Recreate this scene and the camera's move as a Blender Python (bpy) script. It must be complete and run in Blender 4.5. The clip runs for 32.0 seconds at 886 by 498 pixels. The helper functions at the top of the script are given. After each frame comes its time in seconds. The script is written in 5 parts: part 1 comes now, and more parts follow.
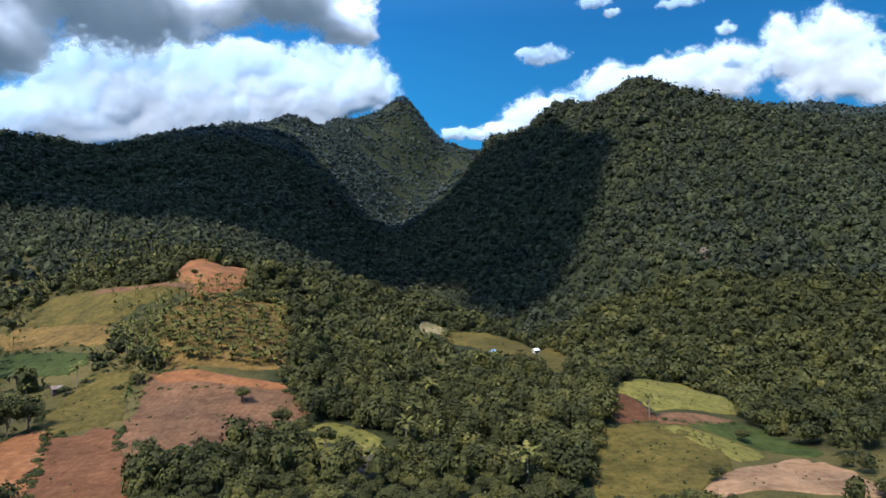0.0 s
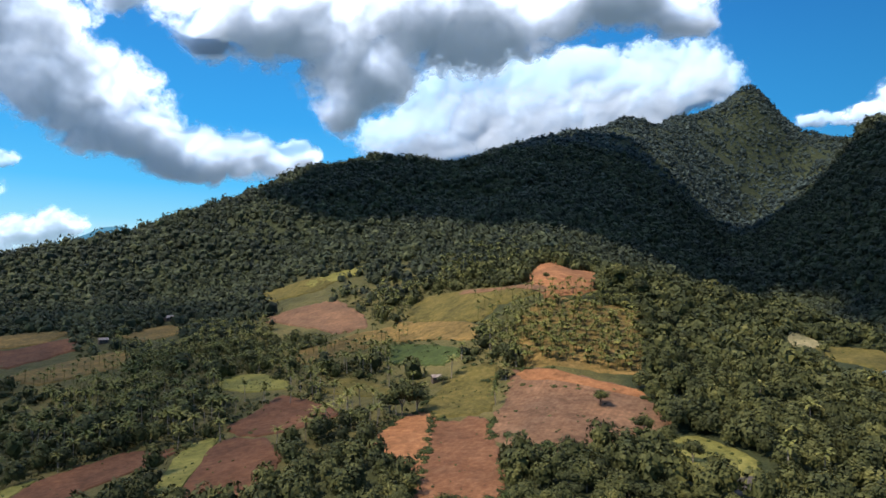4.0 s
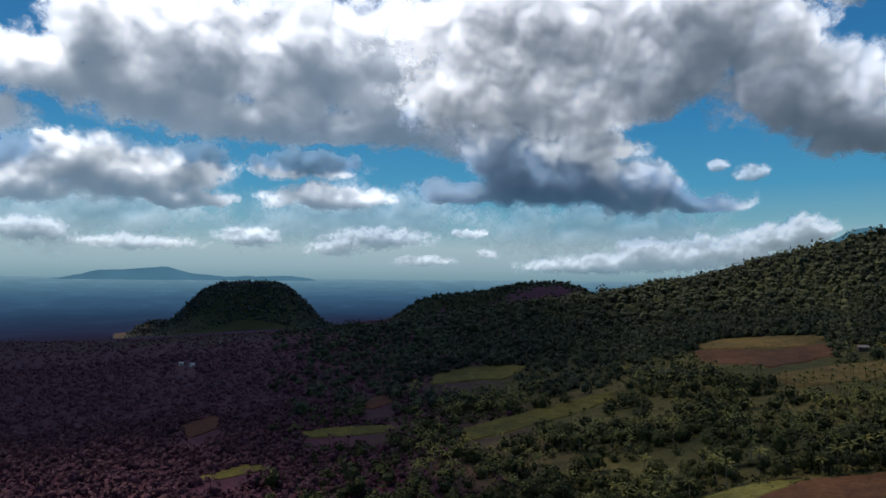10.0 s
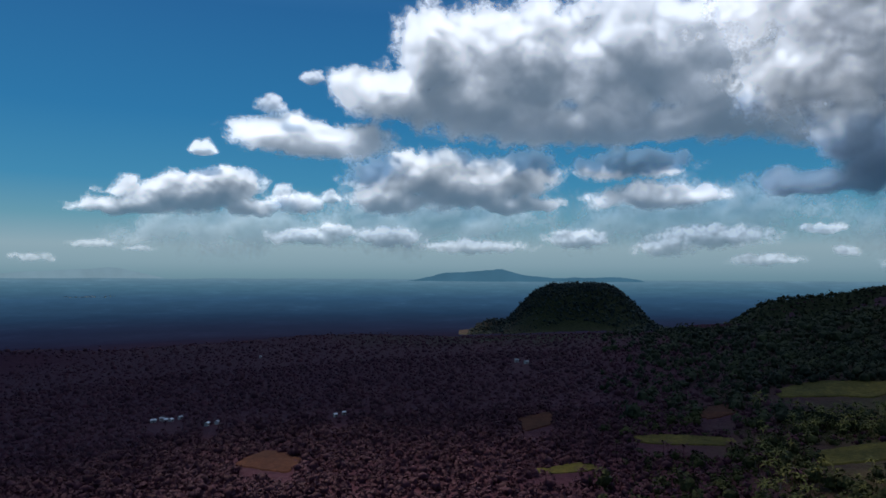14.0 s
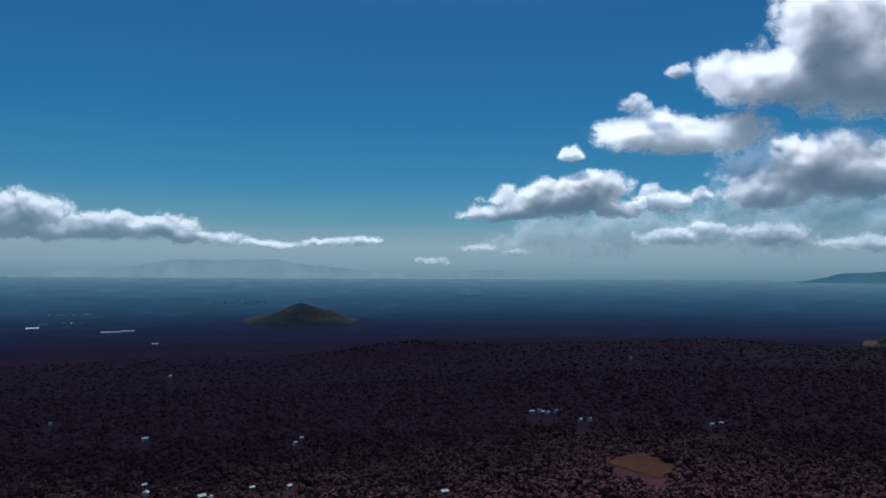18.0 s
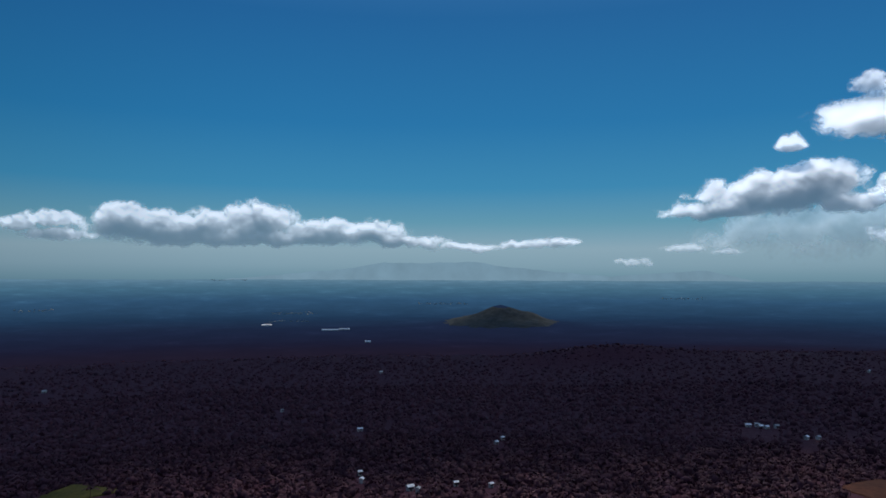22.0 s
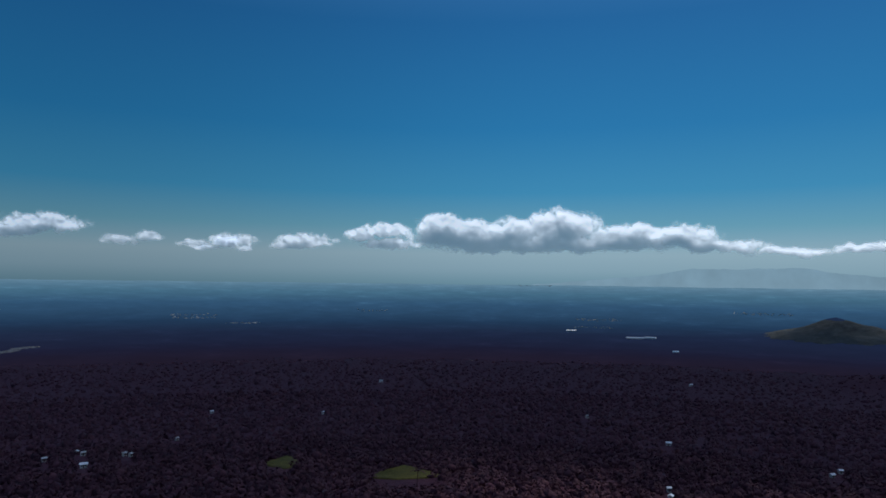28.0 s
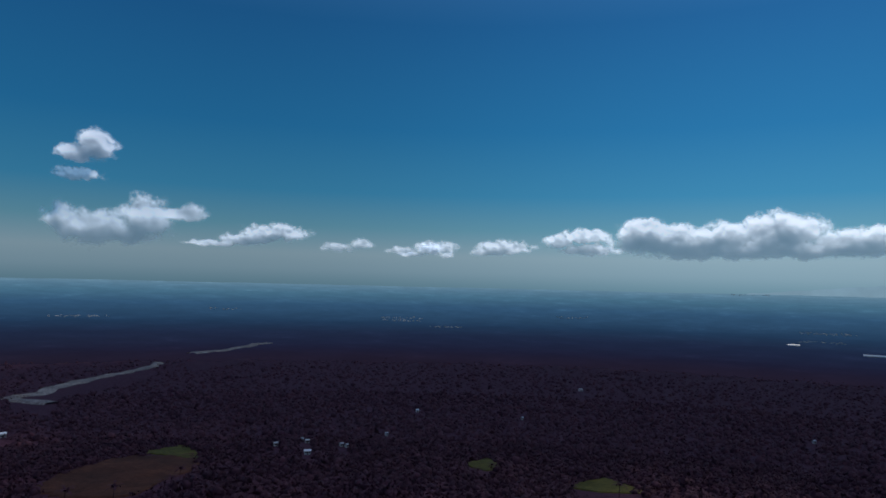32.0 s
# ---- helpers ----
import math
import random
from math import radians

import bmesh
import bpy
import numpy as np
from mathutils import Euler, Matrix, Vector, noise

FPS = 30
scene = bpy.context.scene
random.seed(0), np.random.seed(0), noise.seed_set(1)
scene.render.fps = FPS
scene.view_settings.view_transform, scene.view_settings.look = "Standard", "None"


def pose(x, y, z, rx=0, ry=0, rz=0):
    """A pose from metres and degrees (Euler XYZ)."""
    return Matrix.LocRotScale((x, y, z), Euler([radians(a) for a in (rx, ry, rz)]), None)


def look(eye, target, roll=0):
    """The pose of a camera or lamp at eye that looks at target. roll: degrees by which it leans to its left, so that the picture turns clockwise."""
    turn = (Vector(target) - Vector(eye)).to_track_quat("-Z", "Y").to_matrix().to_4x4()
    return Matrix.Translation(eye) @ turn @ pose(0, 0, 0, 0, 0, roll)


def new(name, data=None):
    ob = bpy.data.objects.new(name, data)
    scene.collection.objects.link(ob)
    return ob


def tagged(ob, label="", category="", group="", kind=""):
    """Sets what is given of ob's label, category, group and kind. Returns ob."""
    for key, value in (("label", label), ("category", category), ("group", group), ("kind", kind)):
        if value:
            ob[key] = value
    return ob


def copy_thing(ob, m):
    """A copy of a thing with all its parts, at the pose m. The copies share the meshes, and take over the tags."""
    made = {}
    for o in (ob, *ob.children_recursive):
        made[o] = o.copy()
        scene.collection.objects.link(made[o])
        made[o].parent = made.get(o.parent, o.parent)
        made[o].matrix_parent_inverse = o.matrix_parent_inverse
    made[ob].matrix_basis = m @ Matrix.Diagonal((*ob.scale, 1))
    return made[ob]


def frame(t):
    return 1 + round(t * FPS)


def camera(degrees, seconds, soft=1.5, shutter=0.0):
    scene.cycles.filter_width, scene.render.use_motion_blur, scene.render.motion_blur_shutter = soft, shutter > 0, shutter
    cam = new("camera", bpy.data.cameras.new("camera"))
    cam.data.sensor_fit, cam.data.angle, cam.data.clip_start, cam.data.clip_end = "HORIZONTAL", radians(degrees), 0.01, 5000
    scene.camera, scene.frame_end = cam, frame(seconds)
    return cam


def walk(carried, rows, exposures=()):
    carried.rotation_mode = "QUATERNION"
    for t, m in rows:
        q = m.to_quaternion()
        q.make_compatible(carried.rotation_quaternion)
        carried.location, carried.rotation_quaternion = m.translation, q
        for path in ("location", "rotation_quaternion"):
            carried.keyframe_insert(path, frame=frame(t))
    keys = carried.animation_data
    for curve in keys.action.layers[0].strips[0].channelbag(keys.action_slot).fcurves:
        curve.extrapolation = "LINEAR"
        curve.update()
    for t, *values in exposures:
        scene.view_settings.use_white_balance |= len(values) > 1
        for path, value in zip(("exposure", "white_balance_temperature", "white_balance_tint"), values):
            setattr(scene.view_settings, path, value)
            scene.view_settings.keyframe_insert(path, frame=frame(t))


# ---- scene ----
EYE = 220.0  # height of the viewpoint over the low plain


def turn(t, x, yaw, pitch, roll):
    return t, pose(x, 0, EYE, 90 + pitch, roll, yaw)


ROWS = [
    turn(0.0, 0.0, 0.00, 2.75, -0.00),
    turn(0.5, -2.0, 0.10, 2.75, -0.10),
    turn(1.0, -4.2, 0.09, 2.75, -0.30),
    turn(1.5, -6.2, 0.10, 2.75, -0.00),
    turn(2.0, -8.3, 0.80, 2.85, 0.06),
    turn(2.3, -8.6, 6.50, 2.84, -0.10),
    turn(2.5, -8.7, 11.89, 2.99, -0.47),
    turn(3.0, -8.8, 18.59, 2.81, -0.68),
    turn(3.5, -8.9, 22.59, 2.84, -0.76),
    turn(5.5, -9.0, 44.50, 2.36, -0.93),
    turn(6.0, -9.0, 49.50, 2.29, -0.89),
    turn(6.5, -9.0, 55.21, 2.37, -0.86),
    turn(7.0, -9.0, 61.41, 2.42, -0.81),
    turn(7.5, -9.0, 68.01, 2.43, -0.85),
    turn(8.0, -9.0, 73.91, 2.36, -0.94),
    turn(8.5, -9.0, 75.31, 2.30, -0.86),
    turn(9.0, -9.0, 77.81, 2.38, -0.69),
    turn(9.5, -9.0, 81.61, 2.40, -0.62),
    turn(10.0, -9.0, 85.30, 2.43, -0.54),
    turn(10.5, -9.0, 89.30, 2.53, -0.45),
    turn(11.0, -9.0, 93.20, 2.45, -0.45),
    turn(11.5, -9.0, 96.00, 2.41, -0.43),
    turn(12.0, -9.0, 99.09, 2.37, -0.42),
    turn(12.5, -9.0, 101.39, 2.36, -0.30),
    turn(13.0, -9.0, 103.49, 2.36, -0.17),
    turn(13.5, -9.0, 108.08, 2.35, -0.11),
    turn(14.0, -9.0, 112.28, 2.36, -0.24),
    turn(14.5, -9.0, 115.88, 2.30, -0.17),
    turn(16.5, -9.0, 131.48, 2.28, -0.26),
    turn(17.0, -9.0, 135.28, 2.35, -0.23),
    turn(17.5, -9.0, 139.18, 2.32, -0.30),
    turn(18.0, -9.0, 142.48, 2.32, -0.27),
    turn(18.5, -9.0, 145.28, 2.44, -0.27),
    turn(19.0, -9.0, 147.88, 2.37, -0.26),
    turn(19.5, -9.0, 149.68, 2.43, -0.19),
    turn(20.0, -9.0, 151.18, 2.39, -0.23),
    turn(20.5, -9.0, 152.38, 2.36, -0.17),
    turn(21.0, -9.0, 153.98, 2.43, -0.11),
    turn(21.5, -9.0, 156.38, 2.38, -0.10),
    turn(22.0, -9.0, 158.99, 2.43, -0.19),
    turn(22.5, -9.0, 161.49, 2.49, -0.17),
    turn(23.0, -9.0, 162.99, 2.47, -0.20),
    turn(23.5, -9.0, 164.09, 2.46, -0.15),
    turn(24.0, -9.0, 165.99, 2.53, -0.17),
    turn(24.5, -9.0, 168.39, 2.61, -0.15),
    turn(25.0, -9.0, 170.70, 2.59, -0.24),
    turn(25.5, -9.0, 172.70, 2.57, -0.25),
    turn(27.5, -9.0, 181.93, 2.65, -0.61),
    turn(28.0, -9.0, 184.04, 2.76, -0.71),
    turn(28.5, -9.0, 185.34, 2.76, -0.74),
    turn(29.0, -9.0, 187.85, 2.78, -0.83),
    turn(29.5, -9.0, 190.45, 2.79, -0.90),
    turn(30.0, -9.0, 192.86, 2.82, -0.99),
    turn(30.5, -9.0, 195.07, 2.84, -1.09),
    turn(31.0, -9.0, 197.37, 2.97, -1.18),
    turn(31.5, -9.0, 199.68, 3.01, -1.28),
    turn(32.0, -9.0, 200.58, 3.02, -1.33),
]
cam = camera(66.0, 32.0, soft=1.6)
walk(cam, ROWS, [
    (0, 0.38, 6450, 14), (3.5, 0.42, 6700, 14), (6, 0.24, 7250, 15), (8, -0.02, 7500, 15), (10, -0.52, 7500, 15),
    (12, -0.74, 7200, 14), (14, -0.86, 7000, 13), (17, -0.9, 6800, 12), (24, -0.86, 6700, 12), (32, -0.8, 6750, 13),
])

# ---- light: a high sun behind the first view, blue sky ----
SUN_BEARING, SUN_HEIGHT = 145.0, 52.0
world = bpy.data.worlds.new("sky")
scene.world = world
world.use_nodes = True
wn, wl = world.node_tree.nodes, world.node_tree.links
sky = wn.new("ShaderNodeTexSky")
sky.sky_type = "NISHITA"
sky.sun_disc = False
sky.sun_elevation = radians(SUN_HEIGHT)
sky.sun_rotation = radians(-SUN_BEARING)
sky.altitude = 300
sky.air_density, sky.dust_density, sky.ozone_density = 1.0, 0.6, 2.5
# the Nishita dome under a clear-day gradient: grey-blue haze low down, deep blue above, brightened overhead out of view
# to fill the shadows
tint = wn.new("ShaderNodeMix")
tint.data_type, tint.blend_type = "RGBA", "MULTIPLY"
tint.inputs[0].default_value = 1.0
tint.inputs[7].default_value = (0.032, 0.062, 0.085, 1)
wl.new(sky.outputs[0], tint.inputs[6])
where = wn.new("ShaderNodeTexCoord")
split = wn.new("ShaderNodeSeparateXYZ")
wl.new(where.outputs["Generated"], split.inputs[0])
air = wn.new("ShaderNodeValToRGB")
for place, tone in ((-0.018, (0.10, 0.22, 0.31)), (0.0, (0.165, 0.33, 0.45)), (0.018, (0.255, 0.42, 0.545)), (0.042, (0.315, 0.48, 0.595)), (0.08, (0.14, 0.385, 0.53)), (0.13, (0.04, 0.295, 0.545)), (0.22, (0.012, 0.21, 0.49)), (0.36, (0.009, 0.145, 0.4)), (0.46, (0.04, 0.18, 0.46)), (0.7, (0.3, 0.48, 0.85))):
    air.color_ramp.elements.new((place + 0.05) / 1.05).color = (*tone, 1)
air.color_ramp.elements[0].color = (0.08, 0.22, 0.31, 1)
air.color_ramp.elements[-1].color = (0.5, 0.66, 1.0, 1)
above = wn.new("ShaderNodeMapRange")
above.inputs[1].default_value, above.inputs[2].default_value = -0.05, 1.0
wl.new(split.outputs["Z"], above.inputs[0])
wl.new(above.outputs[0], air.inputs[0])
both = wn.new("ShaderNodeMix")
both.data_type = "RGBA"
both.inputs[0].default_value = 0.88
wl.new(tint.outputs[2], both.inputs[6])
wl.new(air.outputs[0], both.inputs[7])
# the sky is brighter on the cloudy side and deepens towards the south
aside = wn.new("ShaderNodeVectorMath")
aside.operation = "DOT_PRODUCT"
aside.inputs[1].default_value = (-math.sin(radians(100)), math.cos(radians(100)), 0)
wl.new(where.outputs["Generated"], aside.inputs[0])
deep = wn.new("ShaderNodeMapRange")
deep.interpolation_type = "SMOOTHSTEP"
deep.inputs[1].default_value, deep.inputs[2].default_value = -0.5, 0.35
deep.inputs[3].default_value, deep.inputs[4].default_value = 1.0, 1.45
wl.new(aside.outputs["Value"], deep.inputs[0])
deepened = wn.new("ShaderNodeVectorMath")
deepened.operation = "SCALE"
wl.new(both.outputs[2], deepened.inputs[0])
wl.new(deep.outputs[0], deepened.inputs["Scale"])
wl.new(deepened.outputs[0], wn["Background"].inputs["Color"])
wn["Background"].inputs["Strength"].default_value = 1.0


def bearing(a, r, z=0.0):
    """The place at bearing a (degrees, to the left of the first view), range r and height z."""
    return Vector((-r * math.sin(radians(a)), r * math.cos(radians(a)), z))


SUN_WAY = bearing(SUN_BEARING, math.cos(radians(SUN_HEIGHT)), math.sin(radians(SUN_HEIGHT)))
sun = new("sun", bpy.data.lights.new("sun", "SUN"))
sun.data.energy, sun.data.angle, sun.data.color = 5.0, radians(0.6), (1.0, 0.93, 0.82)
sun.matrix_world = look(SUN_WAY * 3000, (0, 0, 0))

# ---- noise on arrays ----
LATTICE = np.random.RandomState(5).rand(256, 256)


def value_noise(x, y):
    xi, yi = np.floor(x).astype(int), np.floor(y).astype(int)
    fx, fy = x - xi, y - yi
    fx, fy = fx * fx * (3 - 2 * fx), fy * fy * (3 - 2 * fy)
    x0, x1, y0, y1 = xi % 256, (xi + 1) % 256, yi % 256, (yi + 1) % 256
    a = LATTICE[x0, y0] * (1 - fx) + LATTICE[x1, y0] * fx
    b = LATTICE[x0, y1] * (1 - fx) + LATTICE[x1, y1] * fx
    return a * (1 - fy) + b * fy


def fbm(x, y, octaves=5, ridged=False):
    total, amp, scale, norm = 0.0, 1.0, 1.0, 0.0
    for k in range(octaves):
        n = value_noise(x * scale + 17.3 * k, y * scale + 41.7 * k) * 2 - 1
        total = total + amp * ((1 - 2 * np.abs(n)) if ridged else n)
        norm += amp
        amp, scale = amp * 0.5, scale * 2.03
        x, y = 0.8 * x - 0.6 * y, 0.6 * x + 0.8 * y
    return total / norm
# ---- materials ----
def material(name, rough=0.9, spec=0.1):
    m = bpy.data.materials.new(name)
    m.use_nodes = True
    b = m.node_tree.nodes["Principled BSDF"]
    b.inputs["Roughness"].default_value = rough
    b.inputs["Specular IOR Level"].default_value = spec
    return m, m.node_tree.nodes, m.node_tree.links, b


def noise_node(n, l, scale, detail=4.0, rough=0.6, place=None):
    t = n.new("ShaderNodeTexNoise")
    t.inputs["Scale"].default_value, t.inputs["Detail"].default_value, t.inputs["Roughness"].default_value = scale, detail, rough
    if place is None:
        place = n.new("ShaderNodeNewGeometry").outputs["Position"]
    l.new(place, t.inputs["Vector"])
    return t.outputs[0]


def ramp(n, l, fac, stops):
    r = n.new("ShaderNodeValToRGB")
    while len(r.color_ramp.elements) < len(stops):
        r.color_ramp.elements.new(0.5)
    for e, (p, c) in zip(r.color_ramp.elements, stops):
        e.position, e.color = p, (*c, 1)
    l.new(fac, r.inputs[0])
    return r.outputs[0]


def mix(n, l, fac, a, b, how="MIX"):
    m = n.new("ShaderNodeMix")
    m.data_type, m.blend_type = "RGBA", how
    for sock, v in ((m.inputs[0], fac), (m.inputs[6], a), (m.inputs[7], b)):
        if isinstance(v, (int, float)):
            sock.default_value = v
        elif isinstance(v, tuple):
            sock.default_value = (*v, 1)
        else:
            l.new(v, sock)
    return m.outputs[2]


def bump(n, l, b, height, strength, distance):
    k = n.new("ShaderNodeBump")
    k.inputs["Strength"].default_value, k.inputs["Distance"].default_value = strength, distance
    l.new(height, k.inputs["Height"])
    l.new(k.outputs[0], b.inputs["Normal"])


def earth(name, dark, mid_tone, light, size=6.0, relief=0.4, rows=0.0):
    """Soil, grass or crop: patches over some metres, grain below a metre, faint furrows where rows is their spacing."""
    m, n, l, b = material(name)
    big, mid = noise_node(n, l, 1 / size, 6, 0.72), noise_node(n, l, 0.36, 5, 0.75)
    c = ramp(n, l, big, [(0.34, dark), (0.5, mid_tone), (0.66, light)])
    c = mix(n, l, 0.5, c, ramp(n, l, mid, [(0.36, tuple(0.7 * v for v in dark)), (0.5, mid_tone), (0.64, tuple(1.15 * v for v in light))]))
    wear = ramp(n, l, noise_node(n, l, 1 / 23, 4, 0.6), [(0.35, (0.72, 0.74, 0.76)), (0.65, (1.18, 1.14, 1.1))])
    c = mix(n, l, 1.0, c, wear, "MULTIPLY")
    h = mid
    if rows:
        w = n.new("ShaderNodeTexWave")
        w.inputs["Scale"].default_value, w.inputs["Distortion"].default_value = 0.314 / rows, 6.0
        w.inputs["Detail Scale"].default_value = 0.12
        l.new(n.new("ShaderNodeNewGeometry").outputs["Position"], w.inputs["Vector"])
        c = mix(n, l, mix(n, l, 1.0, w.outputs[0], (0.22, 0.22, 0.22), "MULTIPLY"), c, dark)
    l.new(c, b.inputs["Base Color"])
    bump(n, l, b, h, 0.6, relief)
    return m


def foliage(name, dark, mid, light, patch=14.0, spread=1.0):
    """Leaves: tone by tree (noise as wide as a crown), by grove, and by leaf."""
    m, n, l, b = material(name, 0.75, 0.15)

    def about(*tone):
        return tuple(1 + (t - 1) * spread for t in tone)

    tree, grove, leaf = noise_node(n, l, 1 / patch, 2, 0.5), noise_node(n, l, 1 / 110, 3, 0.6), noise_node(n, l, 0.9, 3, 0.7)
    own = n.new("ShaderNodeNewGeometry").outputs["Random Per Island"]
    c = ramp(n, l, tree, [(0.33, dark), (0.5, mid), (0.68, light)])
    c = mix(n, l, 0.35, c, ramp(n, l, grove, [(0.38, dark), (0.62, light)]))
    c = mix(n, l, 0.28, c, ramp(n, l, leaf, [(0.3, dark), (0.7, light)]))
    cell = n.new("ShaderNodeTexVoronoi")  # each tree has a tone of its own
    cell.inputs["Scale"].default_value = 1.7 / patch
    l.new(n.new("ShaderNodeNewGeometry").outputs["Position"], cell.inputs["Vector"])
    c = mix(n, l, 1.0, c, ramp(n, l, cell.outputs["Color"], [(0.15, about(0.56, 0.6, 0.62)), (0.5, about(0.92, 0.95, 0.92)), (0.85, about(1.3, 1.25, 1.15))]), "MULTIPLY")
    c = mix(n, l, 1.0, c, ramp(n, l, own, [(0.0, about(0.7, 0.72, 0.68)), (1.0, about(1.25, 1.2, 1.2))]), "MULTIPLY")
    l.new(c, b.inputs["Base Color"])
    return m


FOREST = foliage("forest_leaves", (0.018, 0.025, 0.011), (0.041, 0.049, 0.017), (0.1, 0.098, 0.03))
DARK_FOREST = foliage("mountain_leaves", (0.012, 0.018, 0.0145), (0.028, 0.037, 0.023), (0.07, 0.08, 0.034), 15.0)
# the purple cast over the dim lowland is put into these leaves' colour
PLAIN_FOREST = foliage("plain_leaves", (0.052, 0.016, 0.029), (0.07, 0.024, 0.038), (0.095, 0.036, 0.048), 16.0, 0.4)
# far leaves tinted bluer: distance haze put into their base colour
HAZED_FOREST = foliage("hazed_leaves", (0.019, 0.031, 0.032), (0.034, 0.051, 0.05), (0.056, 0.076, 0.069), 30.0)


def ground_matter():
    """Forest floor that turns to rough grass where the land is open."""
    m, n, l, b = material("forest_floor")
    att = n.new("ShaderNodeAttribute")
    att.attribute_name = "open"
    big, fine, mid = noise_node(n, l, 1 / 40, 5, 0.65), noise_node(n, l, 1.1, 4, 0.7), noise_node(n, l, 1 / 9, 5, 0.7)
    wood = ramp(n, l, mid, [(0.3, (0.014, 0.019, 0.0095)), (0.5, (0.026, 0.033, 0.0145)), (0.7, (0.045, 0.05, 0.02))])
    grass = ramp(n, l, big, [(0.34, (0.042, 0.039, 0.015)), (0.5, (0.08, 0.067, 0.024)), (0.66, (0.13, 0.1, 0.04))])
    grass = mix(n, l, 0.5, grass, ramp(n, l, mid, [(0.3, (0.032, 0.036, 0.014)), (0.7, (0.115, 0.1, 0.035))]))
    c = mix(n, l, att.outputs["Fac"], wood, grass)
    c = mix(n, l, 1.0, c, ramp(n, l, fine, [(0.3, (0.66, 0.7, 0.7)), (0.7, (1.3, 1.26, 1.2))]), "MULTIPLY")
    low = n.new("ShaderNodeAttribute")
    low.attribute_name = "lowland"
    # same purple cast put into the lowland ground colour
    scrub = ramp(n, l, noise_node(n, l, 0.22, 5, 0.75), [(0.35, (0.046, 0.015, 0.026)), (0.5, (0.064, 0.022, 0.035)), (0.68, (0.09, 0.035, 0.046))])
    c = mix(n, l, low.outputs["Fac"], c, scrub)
    l.new(c, b.inputs["Base Color"])
    bump(n, l, b, mid, 0.8, 2.5)
    return m


GROUND = ground_matter()

# ---- terrain: heights by bearing and range ----
KNOTS = np.linspace(math.log(8.0), math.log(4900.0), 180)
BEARINGS, HEIGHTS = [], []


def profile(a, *pairs):
    """Heights over the viewpoint along one bearing: range, height, range, height ..."""
    r, z = np.array(pairs[0::2], float), np.array(pairs[1::2], float)
    BEARINGS.append(a)
    HEIGHTS.append(np.interp(KNOTS, np.log(r), z))


profile(-60, 20, -60, 150, -55, 300, -52, 500, -20, 900, 120, 1300, 280, 1800, 380, 2600, 300, 4900, 200)
profile(-40, 20, -60, 150, -52, 215, -58, 300, -54, 420, -40, 600, 10, 900, 120, 1200, 255, 1350, 230, 1800, 410, 2600, 300, 4900, 200)
profile(-33, 20, -60, 150, -52, 215, -58, 300, -52, 420, -42, 600, 8, 900, 120, 1150, 217, 1350, 213, 1800, 377, 2400, 300, 4900, 200)
profile(-25, 20, -60, 150, -54, 215, -55, 260, -60, 310, -57, 380, -56, 500, -25, 700, 62, 1000, 205, 1150, 271, 1350, 218, 1800, 420, 2400, 280, 4900, 200)
profile(-20, 20, -60, 200, -58, 260, -54, 320, -50, 400, -58, 520, -18, 800, 115, 1130, 300, 1300, 240, 1800, 400, 4900, 200)
profile(-16, 20, -60, 200, -61, 255, -53, 320, -48, 350, -46, 430, -54, 550, -15, 800, 115, 1100, 320, 1300, 240, 4900, 200)
profile(-10, 20, -60, 190, -60, 250, -51, 340, -42, 370, -38, 470, -62, 560, -40, 700, 15, 1000, 180, 1250, 340, 1450, 250, 4900, 200)
profile(-4, 20, -60, 190, -60, 240, -54, 300, -48, 400, -31, 440, -26, 540, -62, 750, -10, 1100, 130, 1450, 300, 1650, 200, 2100, 250, 2800, 520, 4900, 300)
profile(0.4, 20, -60, 190, -60, 230, -57, 300, -50, 400, -33, 490, -14, 600, -48, 900, -30, 1300, 90, 1600, 215, 1800, 120, 2200, 250, 2750, 578, 3200, 500, 4900, 300)
profile(3.3, 20, -60, 190, -59, 300, -48, 400, -30, 490, -10, 600, -40, 900, -25, 1300, 40, 1700, 130, 1850, 100, 2200, 300, 2700, 780, 3200, 600, 4900, 300)
profile(5.5, 20, -60, 190, -59, 300, -46, 400, -26, 490, -8, 600, -35, 900, -10, 1300, 50, 1700, 150, 2100, 330, 2650, 692, 3200, 550, 4900, 300)
profile(8.7, 20, -60, 190, -58, 255, -52, 320, -39, 410, -20, 480, -2, 620, -20, 900, 20, 1300, 110, 1900, 350, 2450, 590, 2900, 450, 4900, 300)
profile(13, 20, -60, 190, -57, 255, -52, 320, -39, 410, -17, 470, 8, 620, 0, 900, 60, 1300, 170, 2100, 500, 2500, 400, 4900, 250)
profile(20, 20, -60, 190, -57, 230, -54, 290, -45, 310, -39, 380, -18, 440, 3, 560, 21, 750, 62, 1100, 150, 1500, 290, 1850, 385, 2300, 300, 4900, 200)
profile(26, 20, -60, 190, -60, 250, -55, 310, -48, 400, -30, 500, -5, 600, 18, 800, 62, 1100, 132, 1700, 294, 2100, 222, 4900, 100)
profile(33, 20, -60, 200, -63, 250, -57, 330, -55, 460, -40, 600, -14, 680, 5, 900, 63, 1050, 115, 1450, 258, 1800, 200, 4900, 50)
profile(39, 20, -62, 200, -64, 260, -60, 350, -58, 500, -45, 650, -18, 900, 45, 1100, 129, 1400, 235, 1700, 170, 3000, 20, 4900, 0)
profile(46, 20, -65, 210, -68, 260, -67, 370, -65, 560, -52, 850, -23.5, 1100, 77, 1300, 137, 1600, 90, 2500, -60, 4900, -24)
